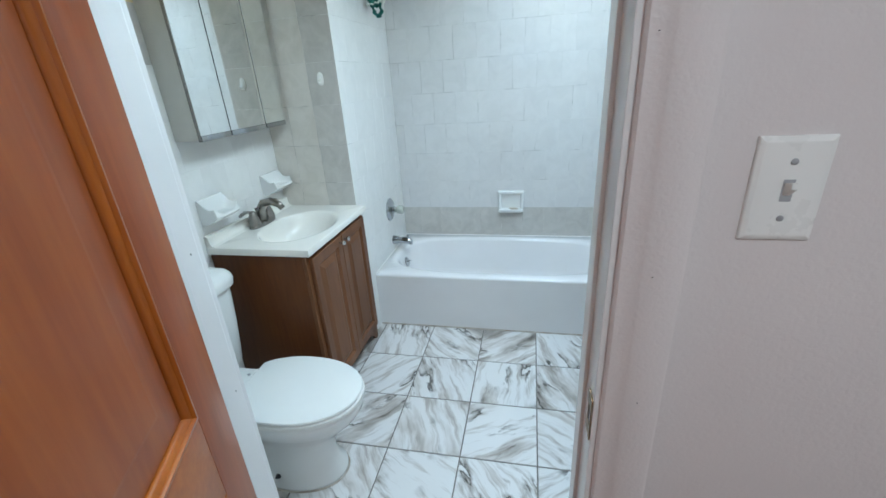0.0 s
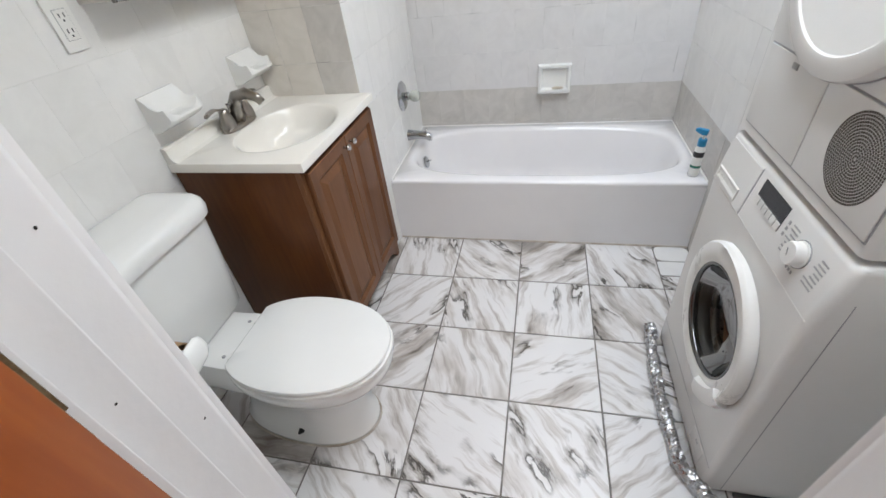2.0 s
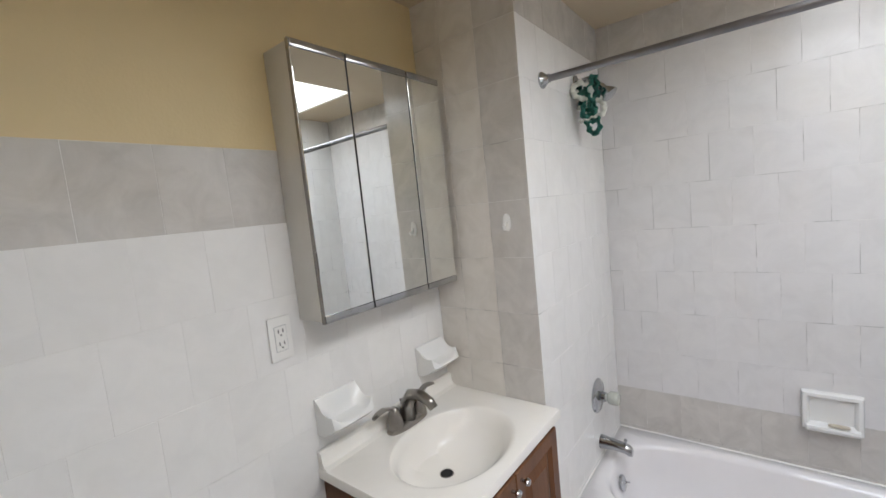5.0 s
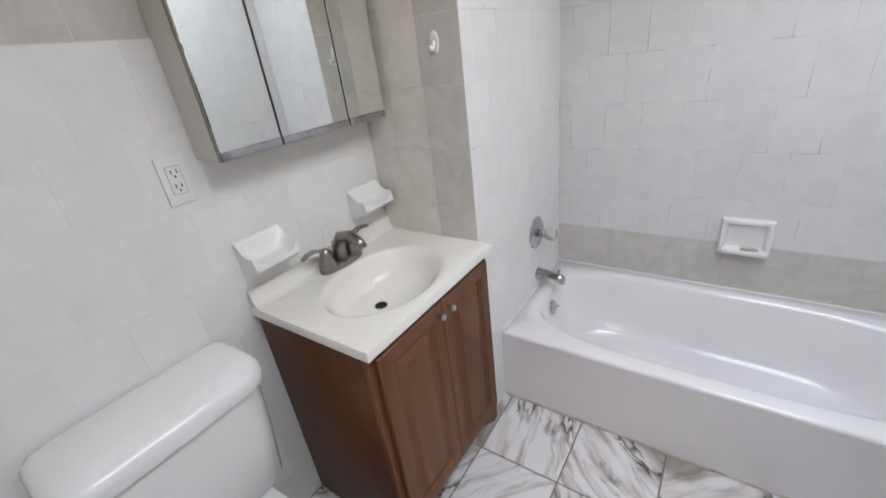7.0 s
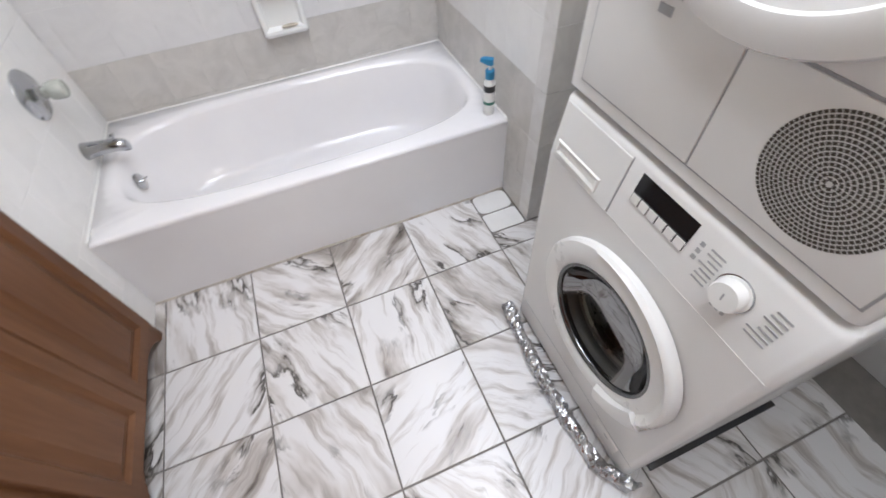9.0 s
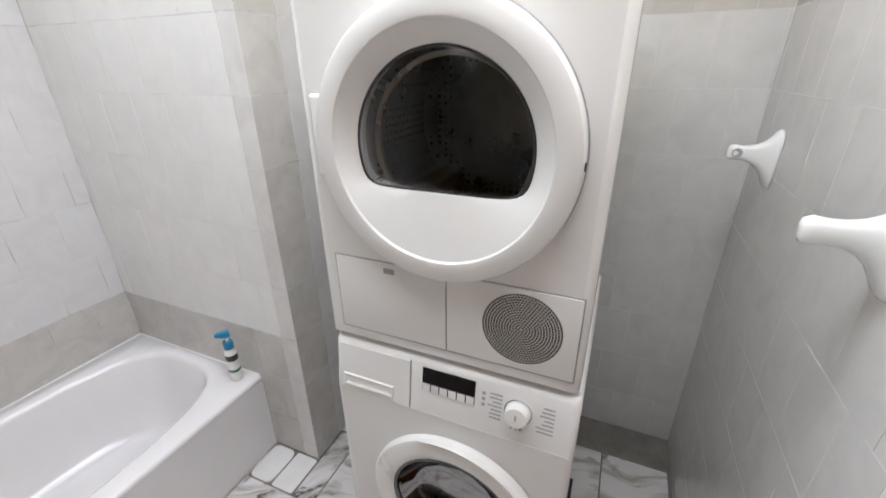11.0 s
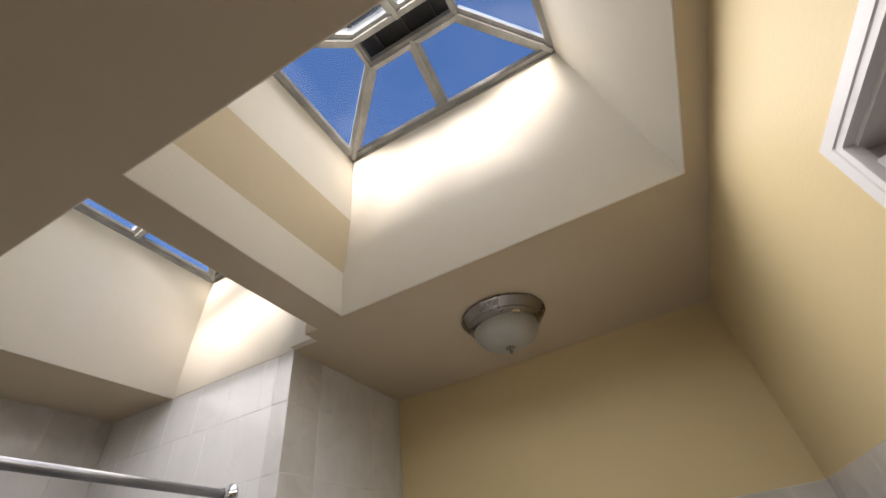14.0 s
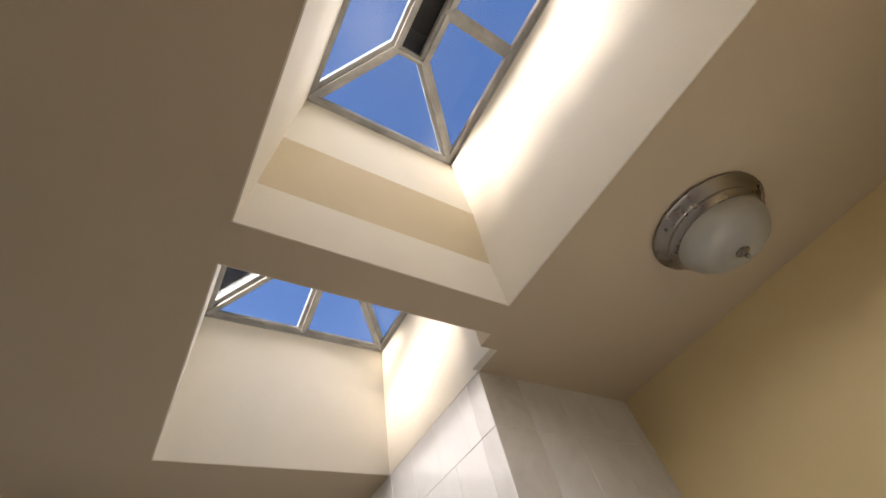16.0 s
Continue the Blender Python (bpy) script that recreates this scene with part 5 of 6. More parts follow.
def open_shell(bm, x0):
    """Take the flat front away, for a plate with a round hole in its place."""
    flat = [f for f in bm.faces if all(abs(v.co.x - x0) < 1e-4 for v in f.verts)]
    bmesh.ops.delete(bm, geom=flat, context="FACES_ONLY")
    return bm


def front_plate(x0, y0, y1, z0, z_mid, cy, cz, r):
    e = 0.018
    ang = angles_with_corners(y0 + e, y1 - e, z0, z_mid, cy, cz, 64)
    outer = [(x0, p[0], p[1]) for p in rect_ring(y0 + e, y1 - e, z0, z_mid, 0.0, ang, cy, cz)]
    return loft(bmesh.new(), [outer, [(x0, cy + r * math.cos(t), cz + r * math.sin(t)) for t in ang], [(x0 + 0.03, cy + r * math.cos(t), cz + r * math.sin(t)) for t in ang]], caps=False)


def drum(parent, x0, cy, cz, mouth, radius, depth, turn):
    """Perforated steel drum with three lifters behind the door."""
    d = part("drum", lathe(bmesh.new(), [(mouth + 0.012, 0.028), (mouth, 0.05), (mouth - 0.006, 0.075), (radius, 0.09), (radius, depth - 0.03), (radius - 0.03, depth), (0.05, depth + 0.01), (0.001, depth + 0.012)], (x0, cy, cz), (1, 0, 0), 64, caps=False), DRUM_STEEL, parent, "dark perforated steel drum", smooth=True)
    for k in range(3):
        a = radians(turn + 120 * k)
        u, v = Vector((0, math.cos(a), math.sin(a))), Vector((0, -math.sin(a), math.cos(a)))
        c = Vector((x0, cy, cz))
        rings = []
        for x, h in ((0.10, 0.02), (0.13, 0.055), (depth - 0.06, 0.065), (depth - 0.02, 0.03)):
            rings.append([c + Vector((x, 0, 0)) + u * (radius - q) + v * w for q, w in ((-0.004, -0.04), (h, -0.014), (h, 0.014), (-0.004, 0.04))])
        part("lifter", loft(bmesh.new(), rings), DRUM_FIN, d, "grey plastic drum lifter", smooth=True, bevel=0.004)
    part("drum_lip", lathe(bmesh.new(), [(mouth - 0.004, 0.046), (mouth - 0.012, 0.052), (mouth - 0.012, 0.060), (mouth - 0.004, 0.066)], (x0, cy, cz), (1, 0, 0), 64, caps=False), NICKEL, d, "steel drum lip", smooth=True)
    return d


def bars(parent, name, x, rows, material, label):
    """Small printed marks on a panel, as thin raised bars: rows of y0, y1, z0, z1."""
    bm = bmesh.new()
    for y0, y1, z0, z1 in rows:
        xa, xb = x(z0), x(z1)
        vs = [bm.verts.new(p) for p in ((xa, y0, z0), (xa, y1, z0), (xb, y1, z1), (xb, y0, z1))]
        bm.faces.new(vs)
    r = bmesh.ops.extrude_face_region(bm, geom=bm.faces[:])
    bmesh.ops.translate(bm, verts=[v for v in r["geom"] if isinstance(v, bmesh.types.BMVert)], vec=(-0.0004, 0, 0))
    return part(name, bm, material, parent, label, smooth=False)


def panel_block(x, y0, y1, z0, z1, out):
    """A plate that follows the leaning panel."""
    return loft(bmesh.new(), [[(x(z0) - o, y0, z0), (x(z0) - o, y1, z0), (x(z1) - o, y1, z1), (x(z1) - o, y0, z1)] for o in (0.0, out)])


def controls(ob, x, seam, disp, kn, text_r, logo, z_lo, z_hi):
    """Control panel: seam, display with six keys, dial, printed programme list, maker's mark as plain shapes."""
    part("panel_seam", panel_block(x, seam - 0.0012, seam + 0.0012, z_lo, z_hi - 0.012, 0.0006), PLASTIC_GREY, ob, smooth=False)
    y0, y1, z0, z1 = disp
    part("display", panel_block(x, y0, y1, z0 + (z1 - z0) * 0.36, z1, 0.0012), DISPLAY, ob, "black display window", smooth=False)
    part("key_field", panel_block(x, y0, y1, z0, z0 + (z1 - z0) * 0.36, 0.0010), PLASTIC_DARK, ob, smooth=False)
    w = (y1 - y0) / 6
    for k in range(6):
        part("key", panel_block(x, y0 + k * w + 0.0016, y0 + (k + 1) * w - 0.0016, z0 + 0.001, z0 + (z1 - z0) * 0.31, 0.0024), PLASTIC_WHITE, ob, "white push key", smooth=False)
    ky, kz = kn
    ax = Vector((-1, 0, 0.18)).normalized()
    dial = part("dial", lathe(bmesh.new(), [(0.0285, 0.0), (0.0285, 0.003), (0.0255, 0.005), (0.0250, 0.020), (0.0225, 0.024), (0.004, 0.0245)], (x(kz), ky, kz), ax, 36), PLASTIC_WHITE, ob, "white programme dial")
    part("dial_rim", lathe(bmesh.new(), [(0.0305, 0.0), (0.0305, 0.0018), (0.0285, 0.0022)], (x(kz), ky, kz), ax, 36), CHROME, dial, "chrome dial rim")
    part("dial_mark", boxed(-0.0255, -0.0244, -0.0012, 0.0012, 0.004, 0.022, m=Matrix.Translation((x(kz), ky, kz)) @ pose(0, 0, 0, 0, -10, 0)), PRINT_GREY, dial, smooth=False)
    rows = []
    ra, rb, rz0, rz1 = text_r
    rnd = random.Random(3)
    n = 7
    for k in range(n):
        z = rz1 - (rz1 - rz0) * k / (n - 1)
        rows.append((ra, ra + (rb - ra) * rnd.uniform(0.55, 1.0), z - 0.0024, z + 0.0012))
        rows.append((ky + 0.036, ky + 0.036 + rnd.uniform(0.020, 0.034), z - 0.0024, z + 0.0012))
    bars(ob, "programme_text", lambda z: x(z) - 0.0003, rows, PRINT_GREY, "small grey printed programme list")["kind"] = "stuff"
    bars(ob, "symbol_row", lambda z: x(z) - 0.0003, [(ky + 0.074, ky + 0.082, kz + 0.020 - 0.014 * k, kz + 0.028 - 0.014 * k) for k in range(3)] + [(ky - 0.012 + 0.010 * k, ky - 0.006 + 0.010 * k, kz - 0.044, kz - 0.037) for k in range(3)], PRINT_GREY, "grey printed symbols")["kind"] = "stuff"
    la, lb, lz = logo
    bars(ob, "maker_mark", lambda z: x(z) - 0.0003, [(la + (lb - la) * 0.145 * k, la + (lb - la) * (0.145 * k + 0.10), lz - 0.003, lz + 0.003) for k in range(5)], PRINT_RED, "small red maker mark")
    part("maker_ring", lathe(bmesh.new(), [(0.0055, 0.0), (0.0055, 0.0006), (0.004, 0.0007), (0.004, 0.0)], (x(lz) - 0.0002, lb - 0.004, lz), (-1, 0, 0), 16, caps=False), PRINT_GREY, ob, "small grey round mark")
    bars(ob, "model_mark", lambda z: x(z) - 0.0003, [(seam + 0.022, seam + 0.046, lz - 0.002, lz + 0.002)], PRINT_GREY, "faint grey model mark")


# washer
WX, WY0, WY1, WT = 0.312, 1.027, 1.627, 0.884
washer = thing("washing_machine", (0.62, 1.327, 0.0), "white front-loading washing machine with a dark porthole", "washing machine")
WMID = 0.742
DY, DZ = 1.298, 0.456
part("body", open_shell(shell(WX, 0.915, WY0, WY1, 0.018, WMID, WT, 0.022), WX), APPLIANCE, washer, smooth=True)
part("front_panel", front_plate(WX, WY0, WY1, 0.018, WMID, DY, DZ, 0.172), APPLIANCE, washer, smooth=False)
drum(washer, WX, DY, DZ, 0.160, 0.225, 0.42, 40)


def wx(z):
    return WX - 0.0002 + (0.0 if z < WMID else 0.0198 * (z - WMID) / (WT - 0.014 - WMID))


for y in (WY0 - 0.0006, WY1 - 0.0004):
    part("side_seam", boxed(WX + 0.052, WX + 0.054, y, y + 0.001, 0.02, 0.80), PLASTIC_GREY, washer, smooth=False)
for x in (0.36, 0.87):
    for y in (1.07, 1.585):
        part("foot", lathe(bmesh.new(), [(0.022, 0.0), (0.022, 0.010), (0.012, 0.012), (0.012, 0.020)], (x, y, 0.0002), seg=16), PLASTIC_DARK, washer)
part("kick_seam", boxed(WX - 0.0006, WX + 0.001, WY0 + 0.012, WY1 - 0.012, 0.115, 0.117), PLASTIC_GREY, washer, smooth=False)
part("panel_gap", boxed(WX - 0.0006, WX + 0.001, WY0 + 0.01, WY1 - 0.01, WMID - 0.001, WMID), PLASTIC_WHITE, washer, smooth=False)
part("filter_flap", boxed(WX - 0.002, WX + 0.002, 1.085, 1.175, 0.045, 0.105, bevel=0.0015), APPLIANCE, washer)
part("coin_slot", boxed(WX - 0.0026, WX - 0.0015, 1.122, 1.138, 0.085, 0.091), PLASTIC_GREY, washer, smooth=False)
DARK_CHROME = mottled("smoked_chrome", (0.10, 0.10, 0.10), (0.18, 0.18, 0.18), 0.18, 8.0, metal=0.9, spread=0.05)
GASKET = mat("door_gasket", (0.10, 0.10, 0.10), 0.4)
wd = part("door", lathe(bmesh.new(), [(0.226, 0.0), (0.227, 0.012), (0.222, 0.019), (0.212, 0.022), (0.188, 0.024), (0.172, 0.023), (0.166, 0.019), (0.162, 0.004)], (WX, DY, DZ), (-1, 0, 0), 72, caps=False), PLASTIC_WHITE, washer, "round white porthole door", smooth=True)
part("gasket_ring", lathe(bmesh.new(), [(0.1655, 0.019), (0.161, 0.021), (0.157, 0.018), (0.154, 0.006), (0.156, -0.004)], (WX, DY, DZ), (-1, 0, 0), 64, caps=False), DARK_CHROME, wd, "dark polished inner ring", smooth="all")
part("gasket", lathe(bmesh.new(), [(0.163, 0.004), (0.158, -0.004), (0.150, -0.016), (0.152, -0.034), (0.168, -0.046)], (WX, DY, DZ), (-1, 0, 0), 64, caps=False), GASKET, wd, "grey rubber gasket", smooth="all")
part("glass", lathe(bmesh.new(), [(0.157, 0.012), (0.150, 0.002), (0.132, -0.030), (0.110, -0.052), (0.070, -0.066), (0.030, -0.071), (0.001, -0.072)], (WX, DY, DZ), (-1, 0, 0), 56, caps=False), WASHER_GLASS, wd, "dark porthole glass bowl", smooth="all").visible_shadow = False


def crescent(t0, t1, n, width, rise):
    """Raised lip that swells along the edge of the door; angles run from the top towards the grip."""
    rings = []
    for k in range(n + 1):
        t = k / n
        a = radians(t0 + (t1 - t0) * t)
        w = width * (0.25 + 0.75 * math.sin(min(1.0, t * 1.15) * math.pi / 2))
        h = rise * (0.35 + 0.65 * t)
        ri, ro = 0.231 - w, 0.231
        prof = ((ri, 0.021), (ri + w * 0.25, 0.022 + h * 0.55), (ri + w * 0.6, 0.022 + h), (ro - 0.006, 0.020 + h * 0.9), (ro, 0.016 + h * 0.4), (ro, 0.004))
        rings.append([(WX - d, DY + r * math.cos(a), DZ + r * math.sin(a)) for r, d in prof])
    return loft(bmesh.new(), rings)


part("door_lip", crescent(70, 202, 26, 0.034, 0.016), PLASTIC_WHITE, wd, "swelling white lip of the door", smooth=True)
part("handle", loft(bmesh.new(), [[(WX - d, DY + r * math.cos(a), DZ + r * math.sin(a)) for r, d in ((0.176 + q, 0.023), (0.190, 0.036), (0.212, 0.041), (0.234, 0.035), (0.240, 0.016), (0.236, 0.010))] for a, q in ((radians(204 + 6 * k), 0.018 - 0.0022 * k) for k in range(8))]), PLASTIC_WHITE, wd, "grip at the edge of the door", smooth=True)
part("drawer_front", panel_block(wx, 1.413, WY1 - 0.016, WMID + 0.002, 0.868, 0.002), APPLIANCE, washer, "detergent drawer front", smooth=False)
part("drawer_grip", loft(bmesh.new(), [[(wx(z) - 0.0021 - d, y, z) for y, z in ((1.455 + e, 0.754 + e), (1.600 - e, 0.754 + e), (1.600 - e, 0.788 - e), (1.455 + e, 0.788 - e))] for d, e in ((0.0, 0.0), (0.003, 0.002), (0.003, 0.005), (0.0004, 0.011))]), PLASTIC_WHITE, washer, "recessed drawer grip", smooth=False)
controls(washer, wx, 1.411, (1.250, 1.380, 0.802, 0.862), (1.152, 0.816), (1.075, 1.112, 0.786, 0.845), (1.540, 1.590, 0.846), WMID, WT)
pad = thing("rubber_pad", (0.62, 1.0, 0.0), "black rubber strip on the tiles under the washer", "rubber pad")
part("strip", boxed(0.40, 0.86, 1.010, 1.030, 0.0003, 0.016, bevel=0.003), PLASTIC_DARK, pad)

# dryer, stacked on the washer
DX, DY0, DY1, DB, DT = 0.335, 1.037, 1.634, 0.898, 1.757
dryer = thing("tumble_dryer", (0.64, 1.335, WT), "white tumble dryer stacked on the washing machine", "tumble dryer")
DMID = 1.622
QY, QZ, QR = 1.332, 1.360, 0.252
part("body", open_shell(shell(DX, 0.93, DY0, DY1, DB, DMID, DT, 0.040), DX), APPLIANCE, dryer, smooth=True)
part("front_panel", front_plate(DX, DY0, DY1, DB, DMID, QY, QZ, 0.176), APPLIANCE, dryer, smooth=False)
drum(dryer, DX, QY, QZ, 0.168, 0.235, 0.45, 75)
part("stacking_strip", boxed(0.38, 0.92, DY0 + 0.01, DY1 - 0.01, WT + 0.0006, DB + 0.001), PLASTIC_GREY, dryer, smooth=False)


def dxf(z):
    return DX - 0.0002 + (0.0 if z < DMID else 0.036 * (z - DMID) / (DT - 0.014 - DMID))


part("panel_gap", boxed(DX - 0.0006, DX + 0.001, DY0 + 0.008, DY1 - 0.008, DMID - 0.002, DMID), PLASTIC_GREY, dryer, smooth=False)
part("top_gap", boxed(DX + 0.06, 0.93, DY0 - 0.0006, DY0 + 0.001, DT - 0.035, DT - 0.033), PLASTIC_GREY, dryer, smooth=False)
controls(dryer, dxf, 1.399, (1.252, 1.382, 1.664, 1.726), (1.161, 1.682), (1.078, 1.120, 1.645, 1.722), (1.500, 1.552, 1.712), DMID, DT)
def window_ring(k, depth, n=96):
    """Outline of the window: round above, flat with rounded corners below; k scales it about the door's middle."""
    out = []
    for i in range(n):
        t = 2 * math.pi * i / n
        r = ((1 / 0.172) ** 9 + (max(0.0, -math.sin(t)) / 0.078) ** 9) ** (-1 / 9)
        out.append((DX - depth, QY + k * r * math.cos(t), QZ + k * r * math.sin(t)))
    return out


def round_ring(r, depth, n=96):
    return [(DX - depth, QY + r * math.cos(2 * math.pi * i / n), QZ + r * math.sin(2 * math.pi * i / n)) for i in range(n)]


def between(ring_a, ring_b, t):
    return [tuple(p + (q - p) * t for p, q in zip(u, v)) for u, v in zip(ring_a, ring_b)]


dd = part("door", loft(bmesh.new(), [round_ring(QR, 0.0), round_ring(QR, 0.022), round_ring(QR - 0.004, 0.029), round_ring(QR - 0.012, 0.032), round_ring(0.215, 0.034), round_ring(0.209, 0.033), round_ring(0.206, 0.029)], caps=False), APPLIANCE, dryer, "round white dryer door", smooth=True)
rim, sill = round_ring(0.206, 0.029), window_ring(1.03, 0.004)
part("window_funnel", loft(bmesh.new(), [rim, between(rim, sill, 0.35), between(rim, sill, 0.8), sill, window_ring(1.0, 0.001), window_ring(0.99, -0.004)], caps=False), APPLIANCE, dd, "white funnel that slopes in to the window", smooth=True)
part("door_gap", lathe(bmesh.new(), [(QR - 0.001, 0.0004), (QR - 0.001, 0.004), (QR + 0.0018, 0.0034), (QR + 0.0018, 0.0004)], (DX, QY - 0.0008, QZ), (-1, 0, 0), 72, caps=False), PLASTIC_GREY, dd, "grey gap round the door", smooth=True)
part("window_seal", loft(bmesh.new(), [window_ring(1.004, 0.0022), window_ring(0.985, 0.0030), window_ring(0.97, 0.0012)], caps=False), PLASTIC_DARK, dd, "thin dark seal", smooth=True)
part("glass", loft(bmesh.new(), [window_ring(k, d) for k, d in ((0.985, 0.0012), (0.85, 0.0045), (0.6, 0.0075), (0.3, 0.009), (0.01, 0.0095))], caps=False), DRYER_GLASS, dd, "dark curved window", smooth="all").visible_shadow = False
part("handle", loft(bmesh.new(), [[(DX - d, y, z) for y, z in ((1.560, z0), (1.604, z0), (1.604, z1), (1.545, z1))] for d, z0, z1 in ((0.0, 1.292, 1.452), (0.005, 1.292, 1.452), (0.009, 1.297, 1.447))]), APPLIANCE, dryer, "side grip of the door", smooth=False, bevel=0.003)
part("hinge_tab", boxed(DX - 0.024, DX - 0.012, 1.0785, 1.0835, 1.348, 1.362, bevel=0.001), PLASTIC_DARK, dryer)
for name, y0, y1 in (("lint_flap", 1.3235, 1.592), ("vent_flap", 1.052, 1.3205)):
    part(name, boxed(DX - 0.0035, DX + 0.001, y0, y1, 0.925, 1.112, bevel=0.002), APPLIANCE, dryer, "flush service flap")
part("flap_gap", boxed(DX - 0.0012, DX + 0.001, 1.049, 1.595, 0.9215, 1.1155), PLASTIC_GREY, dryer, smooth=False)
part("flap_latch", boxed(DX - 0.0050, DX - 0.0030, 1.442, 1.468, 1.088, 1.101, bevel=0.001), PLASTIC_GREY, dryer, "grey flap latch")
bm = bmesh.new()
for k in range(1, 15):
    r = 0.0056 * k
    m = 6 * k
    for i in range(m):
        a = 2 * math.pi * i / m
        s = 0.00205
        d = Vector((0, math.cos(a), math.sin(a)))
        e = Vector((0, -math.sin(a), math.cos(a)))
        c = Vector((DX - 0.0040, 1.161, 1.022)) + d * r
        vs = [bm.verts.new(c + d * p * s + e * q * s * 1.15) for p, q in ((-1, -1), (1, -1), (1, 1), (-1, 1))]
        bm.faces.new(vs)
part("vent_grille", bm, mat("grille_shadow", (0.055, 0.045, 0.035), 0.7), dryer, "round grille of small dark holes", smooth=False)["kind"] = "stuff"
part("side_crease", boxed(DX + 0.045, DX + 0.047, DY0 - 0.0005, DY0 + 0.001, DB + 0.01, DMID), PLASTIC_GREY, dryer, smooth=False)

# ---- crumpled foil in front of the washer ----
foil = thing("foil_roll", (0.28, 1.33, 0.0), "crumpled aluminium foil strip on the floor by the washer", "foil")
rnd = random.Random(11)
rings = []
for i in range(90):
    t = i / 89
    y = 1.655 - 0.665 * t
    x = 0.278 - 0.022 * math.sin(t * 3.1) + 0.05 * max(0.0, t - 0.86) / 0.14 + rnd.uniform(-0.003, 0.003)
    w = 0.025 + 0.003 * math.sin(t * 23) + 0.008 * max(0.0, t - 0.85) / 0.15
    ring = []
    for k in range(14):
        a = 2 * math.pi * k / 14
        r = w * rnd.uniform(0.80, 1.10) * (abs(math.cos(a)) ** 3.2 + abs(math.sin(a)) ** 3.2) ** (-1 / 3.2) * 0.93
        ring.append((x + r * math.cos(a) * 0.9, y + rnd.uniform(-0.004, 0.004), max(0.0006, 0.020 + r * 0.95 * math.sin(a))))
    rings.append(ring)
part("foil", loft(bmesh.new(), rings), FOIL, foil, smooth=False)

# ---- tiles ----
_tile_cache = {}


def tile_mesh(w, h, material):
    """A glazed tile with a pillowed edge, lying in the xz plane and facing -y."""
    key = (round(w, 3), round(h, 3), material.name)
    if key not in _tile_cache:
        bm = bmesh.new()
        e = 0.0007
        loft(bm, [[(sx * w / 2, T, sz * h / 2) for sx, sz in ((-1, -1), (1, -1), (1, 1), (-1, 1))],
                  [(sx * w / 2, e, sz * h / 2) for sx, sz in ((-1, -1), (1, -1), (1, 1), (-1, 1))],
                  [(sx * (w / 2 - e), 0, sz * (h / 2 - e)) for sx, sz in ((-1, -1), (1, -1), (1, 1), (-1, 1))]])
        bmesh.ops.recalc_face_normals(bm, faces=bm.faces[:])
        me = bpy.data.meshes.new("tile")
        bm.to_mesh(me)
        bm.free()
        me.materials.append(material)
        _tile_cache[key] = me
    return _tile_cache[key]


def tile_wall(wall, origin, yaw, length, z0, z1, shift, pick, holes=(), stack=None, gap=0.0012):
    """Rows of wall tiles from origin along the wall; pick(u, z) chooses the glaze."""
    m = pose(*origin, 0, 0, yaw)
    k0, k1 = math.floor((z0 - ROW0) / TILE_H + 1e-6), math.ceil((z1 - ROW0) / TILE_H - 1e-6)
    for k in range(k0, k1):
        a, b = max(z0, ROW0 + k * TILE_H), min(z1, ROW0 + (k + 1) * TILE_H)
        if b - a < 0.012:
            continue
        u = -(shift + (TILE_W / 2 if k % 2 else 0)) % TILE_W - TILE_W
        cuts = list(zip(stack, stack[1:])) if stack else []
        while u < length and not stack:
            c, d = max(0.0, u), min(length, u + TILE_W)
            if d - c > 0.008:
                cuts.append((c, d))
            u += TILE_W
        for c, d in cuts:
            pieces = [(c, d, a, b)]
            for h0, h1, g0, g1 in holes:
                nxt = []
                for p0, p1, q0, q1 in pieces:
                    if p1 <= h0 or p0 >= h1 or q1 <= g0 or q0 >= g1:
                        nxt.append((p0, p1, q0, q1))
                        continue
                    if p0 < h0:
                        nxt.append((p0, h0, q0, q1))
                    if p1 > h1:
                        nxt.append((h1, p1, q0, q1))
                    if q1 > g1:
                        nxt.append((max(p0, h0), min(p1, h1), g1, q1))
                pieces = nxt
            for p0, p1, q0, q1 in pieces:
                w, h = p1 - p0 - gap, q1 - q0 - gap
                if w < 0.006 or h < 0.006:
                    continue
                ob = new("tile", tile_mesh(w, h, pick((p0 + p1) / 2, (q0 + q1) / 2)))
                ob.parent = wall
                ob.matrix_basis = m @ pose((p0 + p1) / 2, random.uniform(-0.0003, 0.0002), (q0 + q1) / 2, random.uniform(-0.16, 0.16), 0, random.uniform(-0.16, 0.16))


BAND_LO, BAND_HI = ROW0 + 6 * TILE_H, ROW0 + 7 * TILE_H


def banded(u, z):
    return TILE_GREY if z > BAND_LO else TILE_WHITE


def banded_shaded(u, z):
    return TILE_GREY if z > BAND_LO else TILE_PALE_SHADED


def tub_side(u, z):
    return TILE_GREY if z < ROW0 + TILE_H else TILE_WHITE


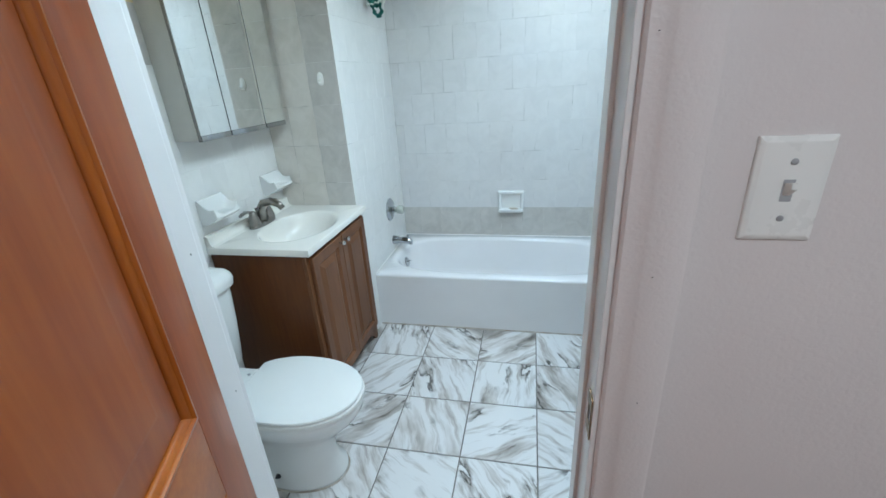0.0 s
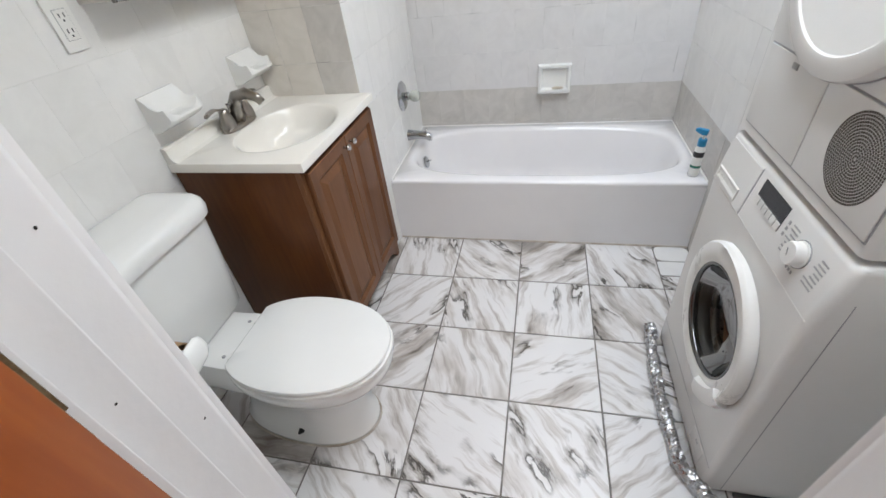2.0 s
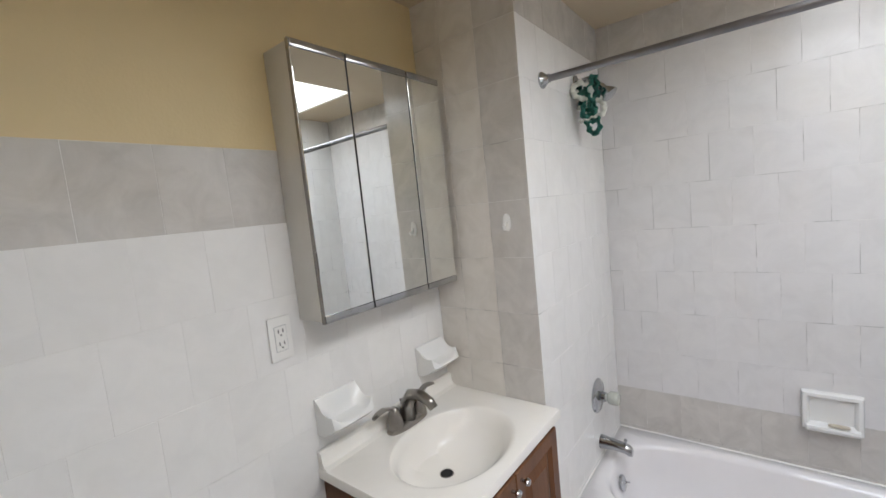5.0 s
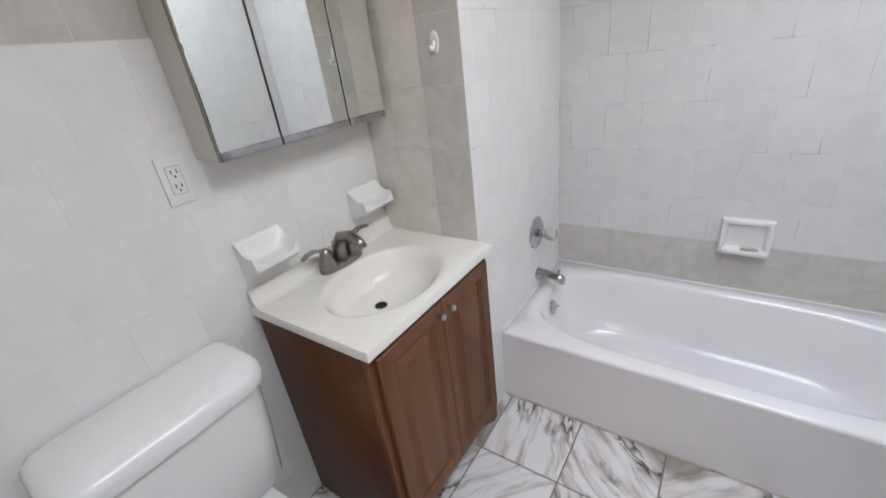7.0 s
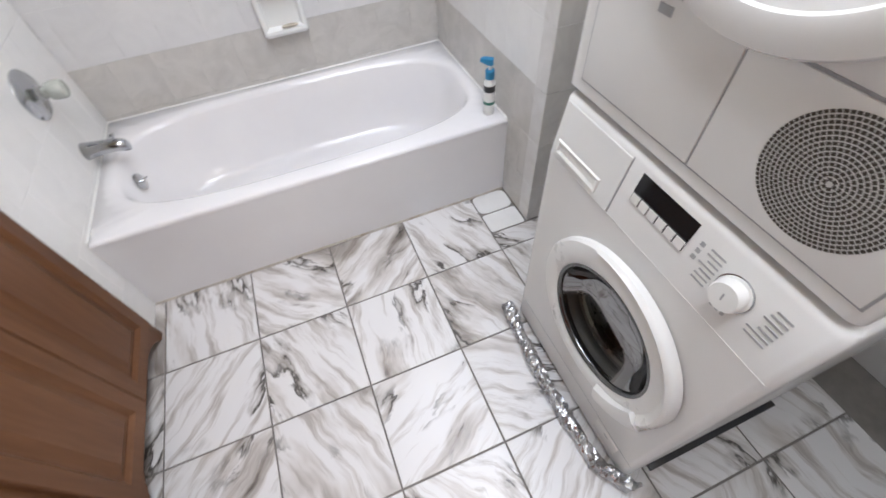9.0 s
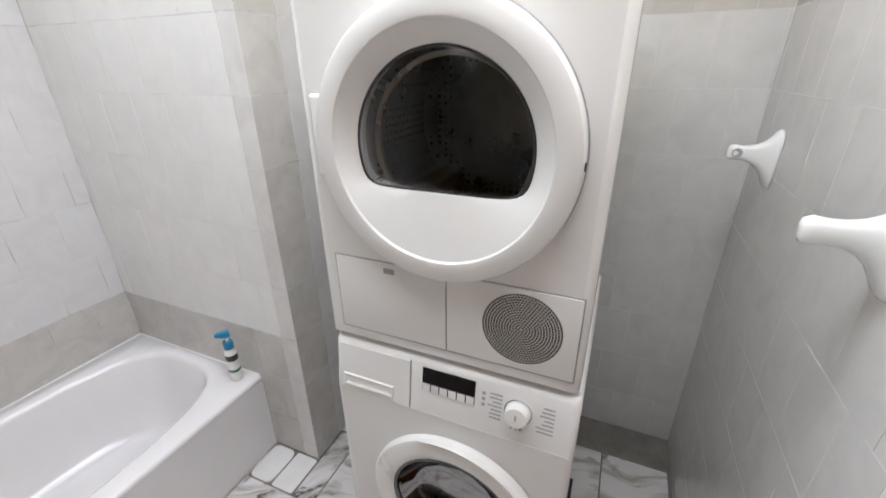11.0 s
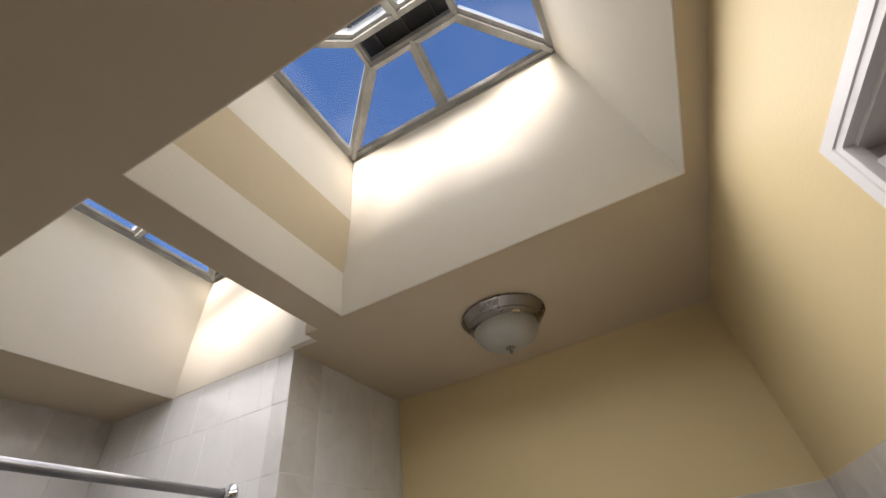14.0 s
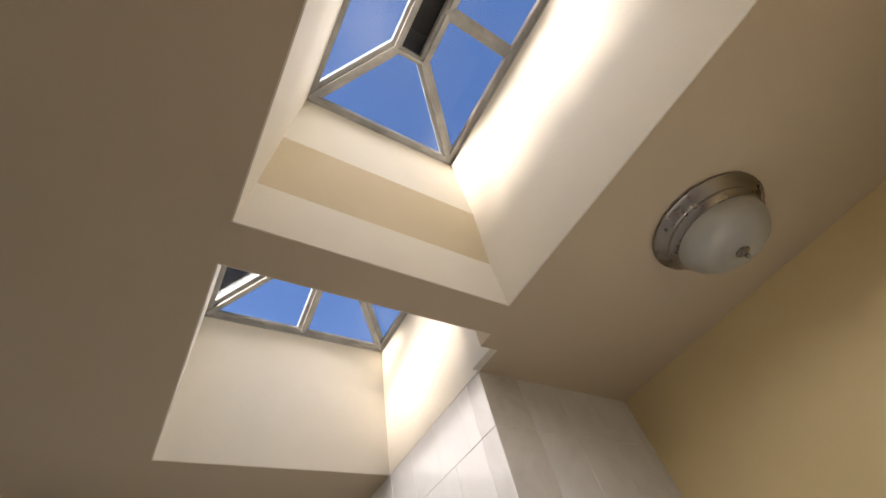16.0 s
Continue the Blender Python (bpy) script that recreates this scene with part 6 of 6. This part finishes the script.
tile_wall(wall_west, (WEST, SOUTH, 0), 90, CHASE_Y - SOUTH, 0.0, BAND_HI, 0.0, banded, gap=0.0006)
tile_wall(wall_chase, (WEST, CHASE_Y, 0), 0, CHASE_X - WEST, 0.0, CEIL, 0.0, lambda u, z: TILE_BEIGE if u < 0.283 else TILE_GREY, stack=(0.0, 0.13, 0.283, CHASE_X - WEST))
tile_wall(wall_chase, (CHASE_X, CHASE_Y, 0), 90, NORTH - CHASE_Y, 0.0, CEIL, 0.0, lambda u, z: TILE_GREY if z > ROW0 + 9 * TILE_H else TILE_WHITE)
tile_wall(wall_north, (CHASE_X, NORTH, 0), 0, PIER_X - CHASE_X, 0.30, CEIL, 0.02, lambda u, z: TILE_GREY if z > ROW0 + 9 * TILE_H or z < ROW0 + TILE_H else TILE_TUB)
tile_wall(wall_pier, (PIER_X, NORTH, 0), -90, NORTH - PIER_Y - 0.070, 0.0, CEIL, 0.03, tub_side)
tile_wall(wall_pier, (PIER_X, PIER_Y + 0.070, 0), -90, 0.070, 0.0, CEIL, 0.0, lambda u, z: TILE_EDGE, stack=(0.0, 0.070))
tile_wall(wall_pier, (PIER_X, PIER_Y, 0), 0, EAST - PIER_X, 0.0, CEIL, 0.0, lambda u, z: TILE_GREY if u < 0.147 else TILE_PALE_SHADED, stack=(0.0, 0.147, 0.304, 0.461, 0.618, EAST - PIER_X))
tile_wall(wall_east, (EAST, PIER_Y, 0), -90, PIER_Y - SOUTH, 0.0, BAND_HI, 0.0, banded_shaded)
tile_wall(wall_south, (EAST, SOUTH, 0), 180, EAST - 0.203, 0.0, BAND_HI, 0.05, banded_shaded)
tile_wall(wall_south, (REVEAL_W - 0.054, SOUTH, 0), 180, REVEAL_W - 0.054 - WEST, 0.0, BAND_HI, 0.02, banded)

# floor: 33 cm marble tiles
PITCH = 0.33
_floor_cache = {}
for i in range(-4, 5):
    for j in range(-5, 4):
        x0, x1 = -0.603 + i * PITCH, -0.603 + (i + 1) * PITCH
        y0, y1 = 1.902 + j * PITCH, 1.902 + (j + 1) * PITCH
        x0, x1 = max(x0, WEST), min(x1, EAST)
        y0, y1 = max(y0, 0.665), min(y1, 2.24)
        if x1 - x0 < 0.02 or y1 - y0 < 0.02:
            continue
        w, h = x1 - x0 - 0.006, y1 - y0 - 0.006
        if 0.38 < x0 < 0.5 and y0 > 1.9:       # two offcuts of white wall tile with rounded ends
            for a, b, n in ((max(y0, 2.0), 2.102, 14), (2.108, 2.222, 4.5)):
                xe = PIER_X - 0.002
                rings = [superellipse((x0 + xe) / 2, (a + b) / 2, (xe - x0) / 2 - 0.003 - e, (b - a) / 2 - e, n, 40, z) for e, z in ((0.0, -0.006), (0.0, -0.001), (0.0015, 0.0005))]
                ob = link("floor_tile", loft(bmesh.new(), rings), TILE_WHITE, floor)
            y1 = 1.996
            if y1 - y0 < 0.02:
                continue
            h = y1 - y0 - 0.006
        glaze = MARBLE
        key = (round(w, 3), round(h, 3), glaze.name)
        if key not in _floor_cache:
            bm = bmesh.new()
            e = 0.0012
            q = ((-1, -1), (1, -1), (1, 1), (-1, 1))
            loft(bm, [[(a * w / 2, b * h / 2, -0.006) for a, b in q], [(a * w / 2, b * h / 2, -e) for a, b in q], [(a * (w / 2 - e), b * (h / 2 - e), 0) for a, b in q]])
            bmesh.ops.recalc_face_normals(bm, faces=bm.faces[:])
            me = bpy.data.meshes.new("floor_tile")
            bm.to_mesh(me)
            bm.free()
            me.materials.append(glaze)
            _floor_cache[key] = me
        ob = new("floor_tile", _floor_cache[key])
        ob.parent = floor
        ob.matrix_basis = pose((x0 + x1) / 2, (y0 + y1) / 2, random.uniform(-0.0004, 0.0004))
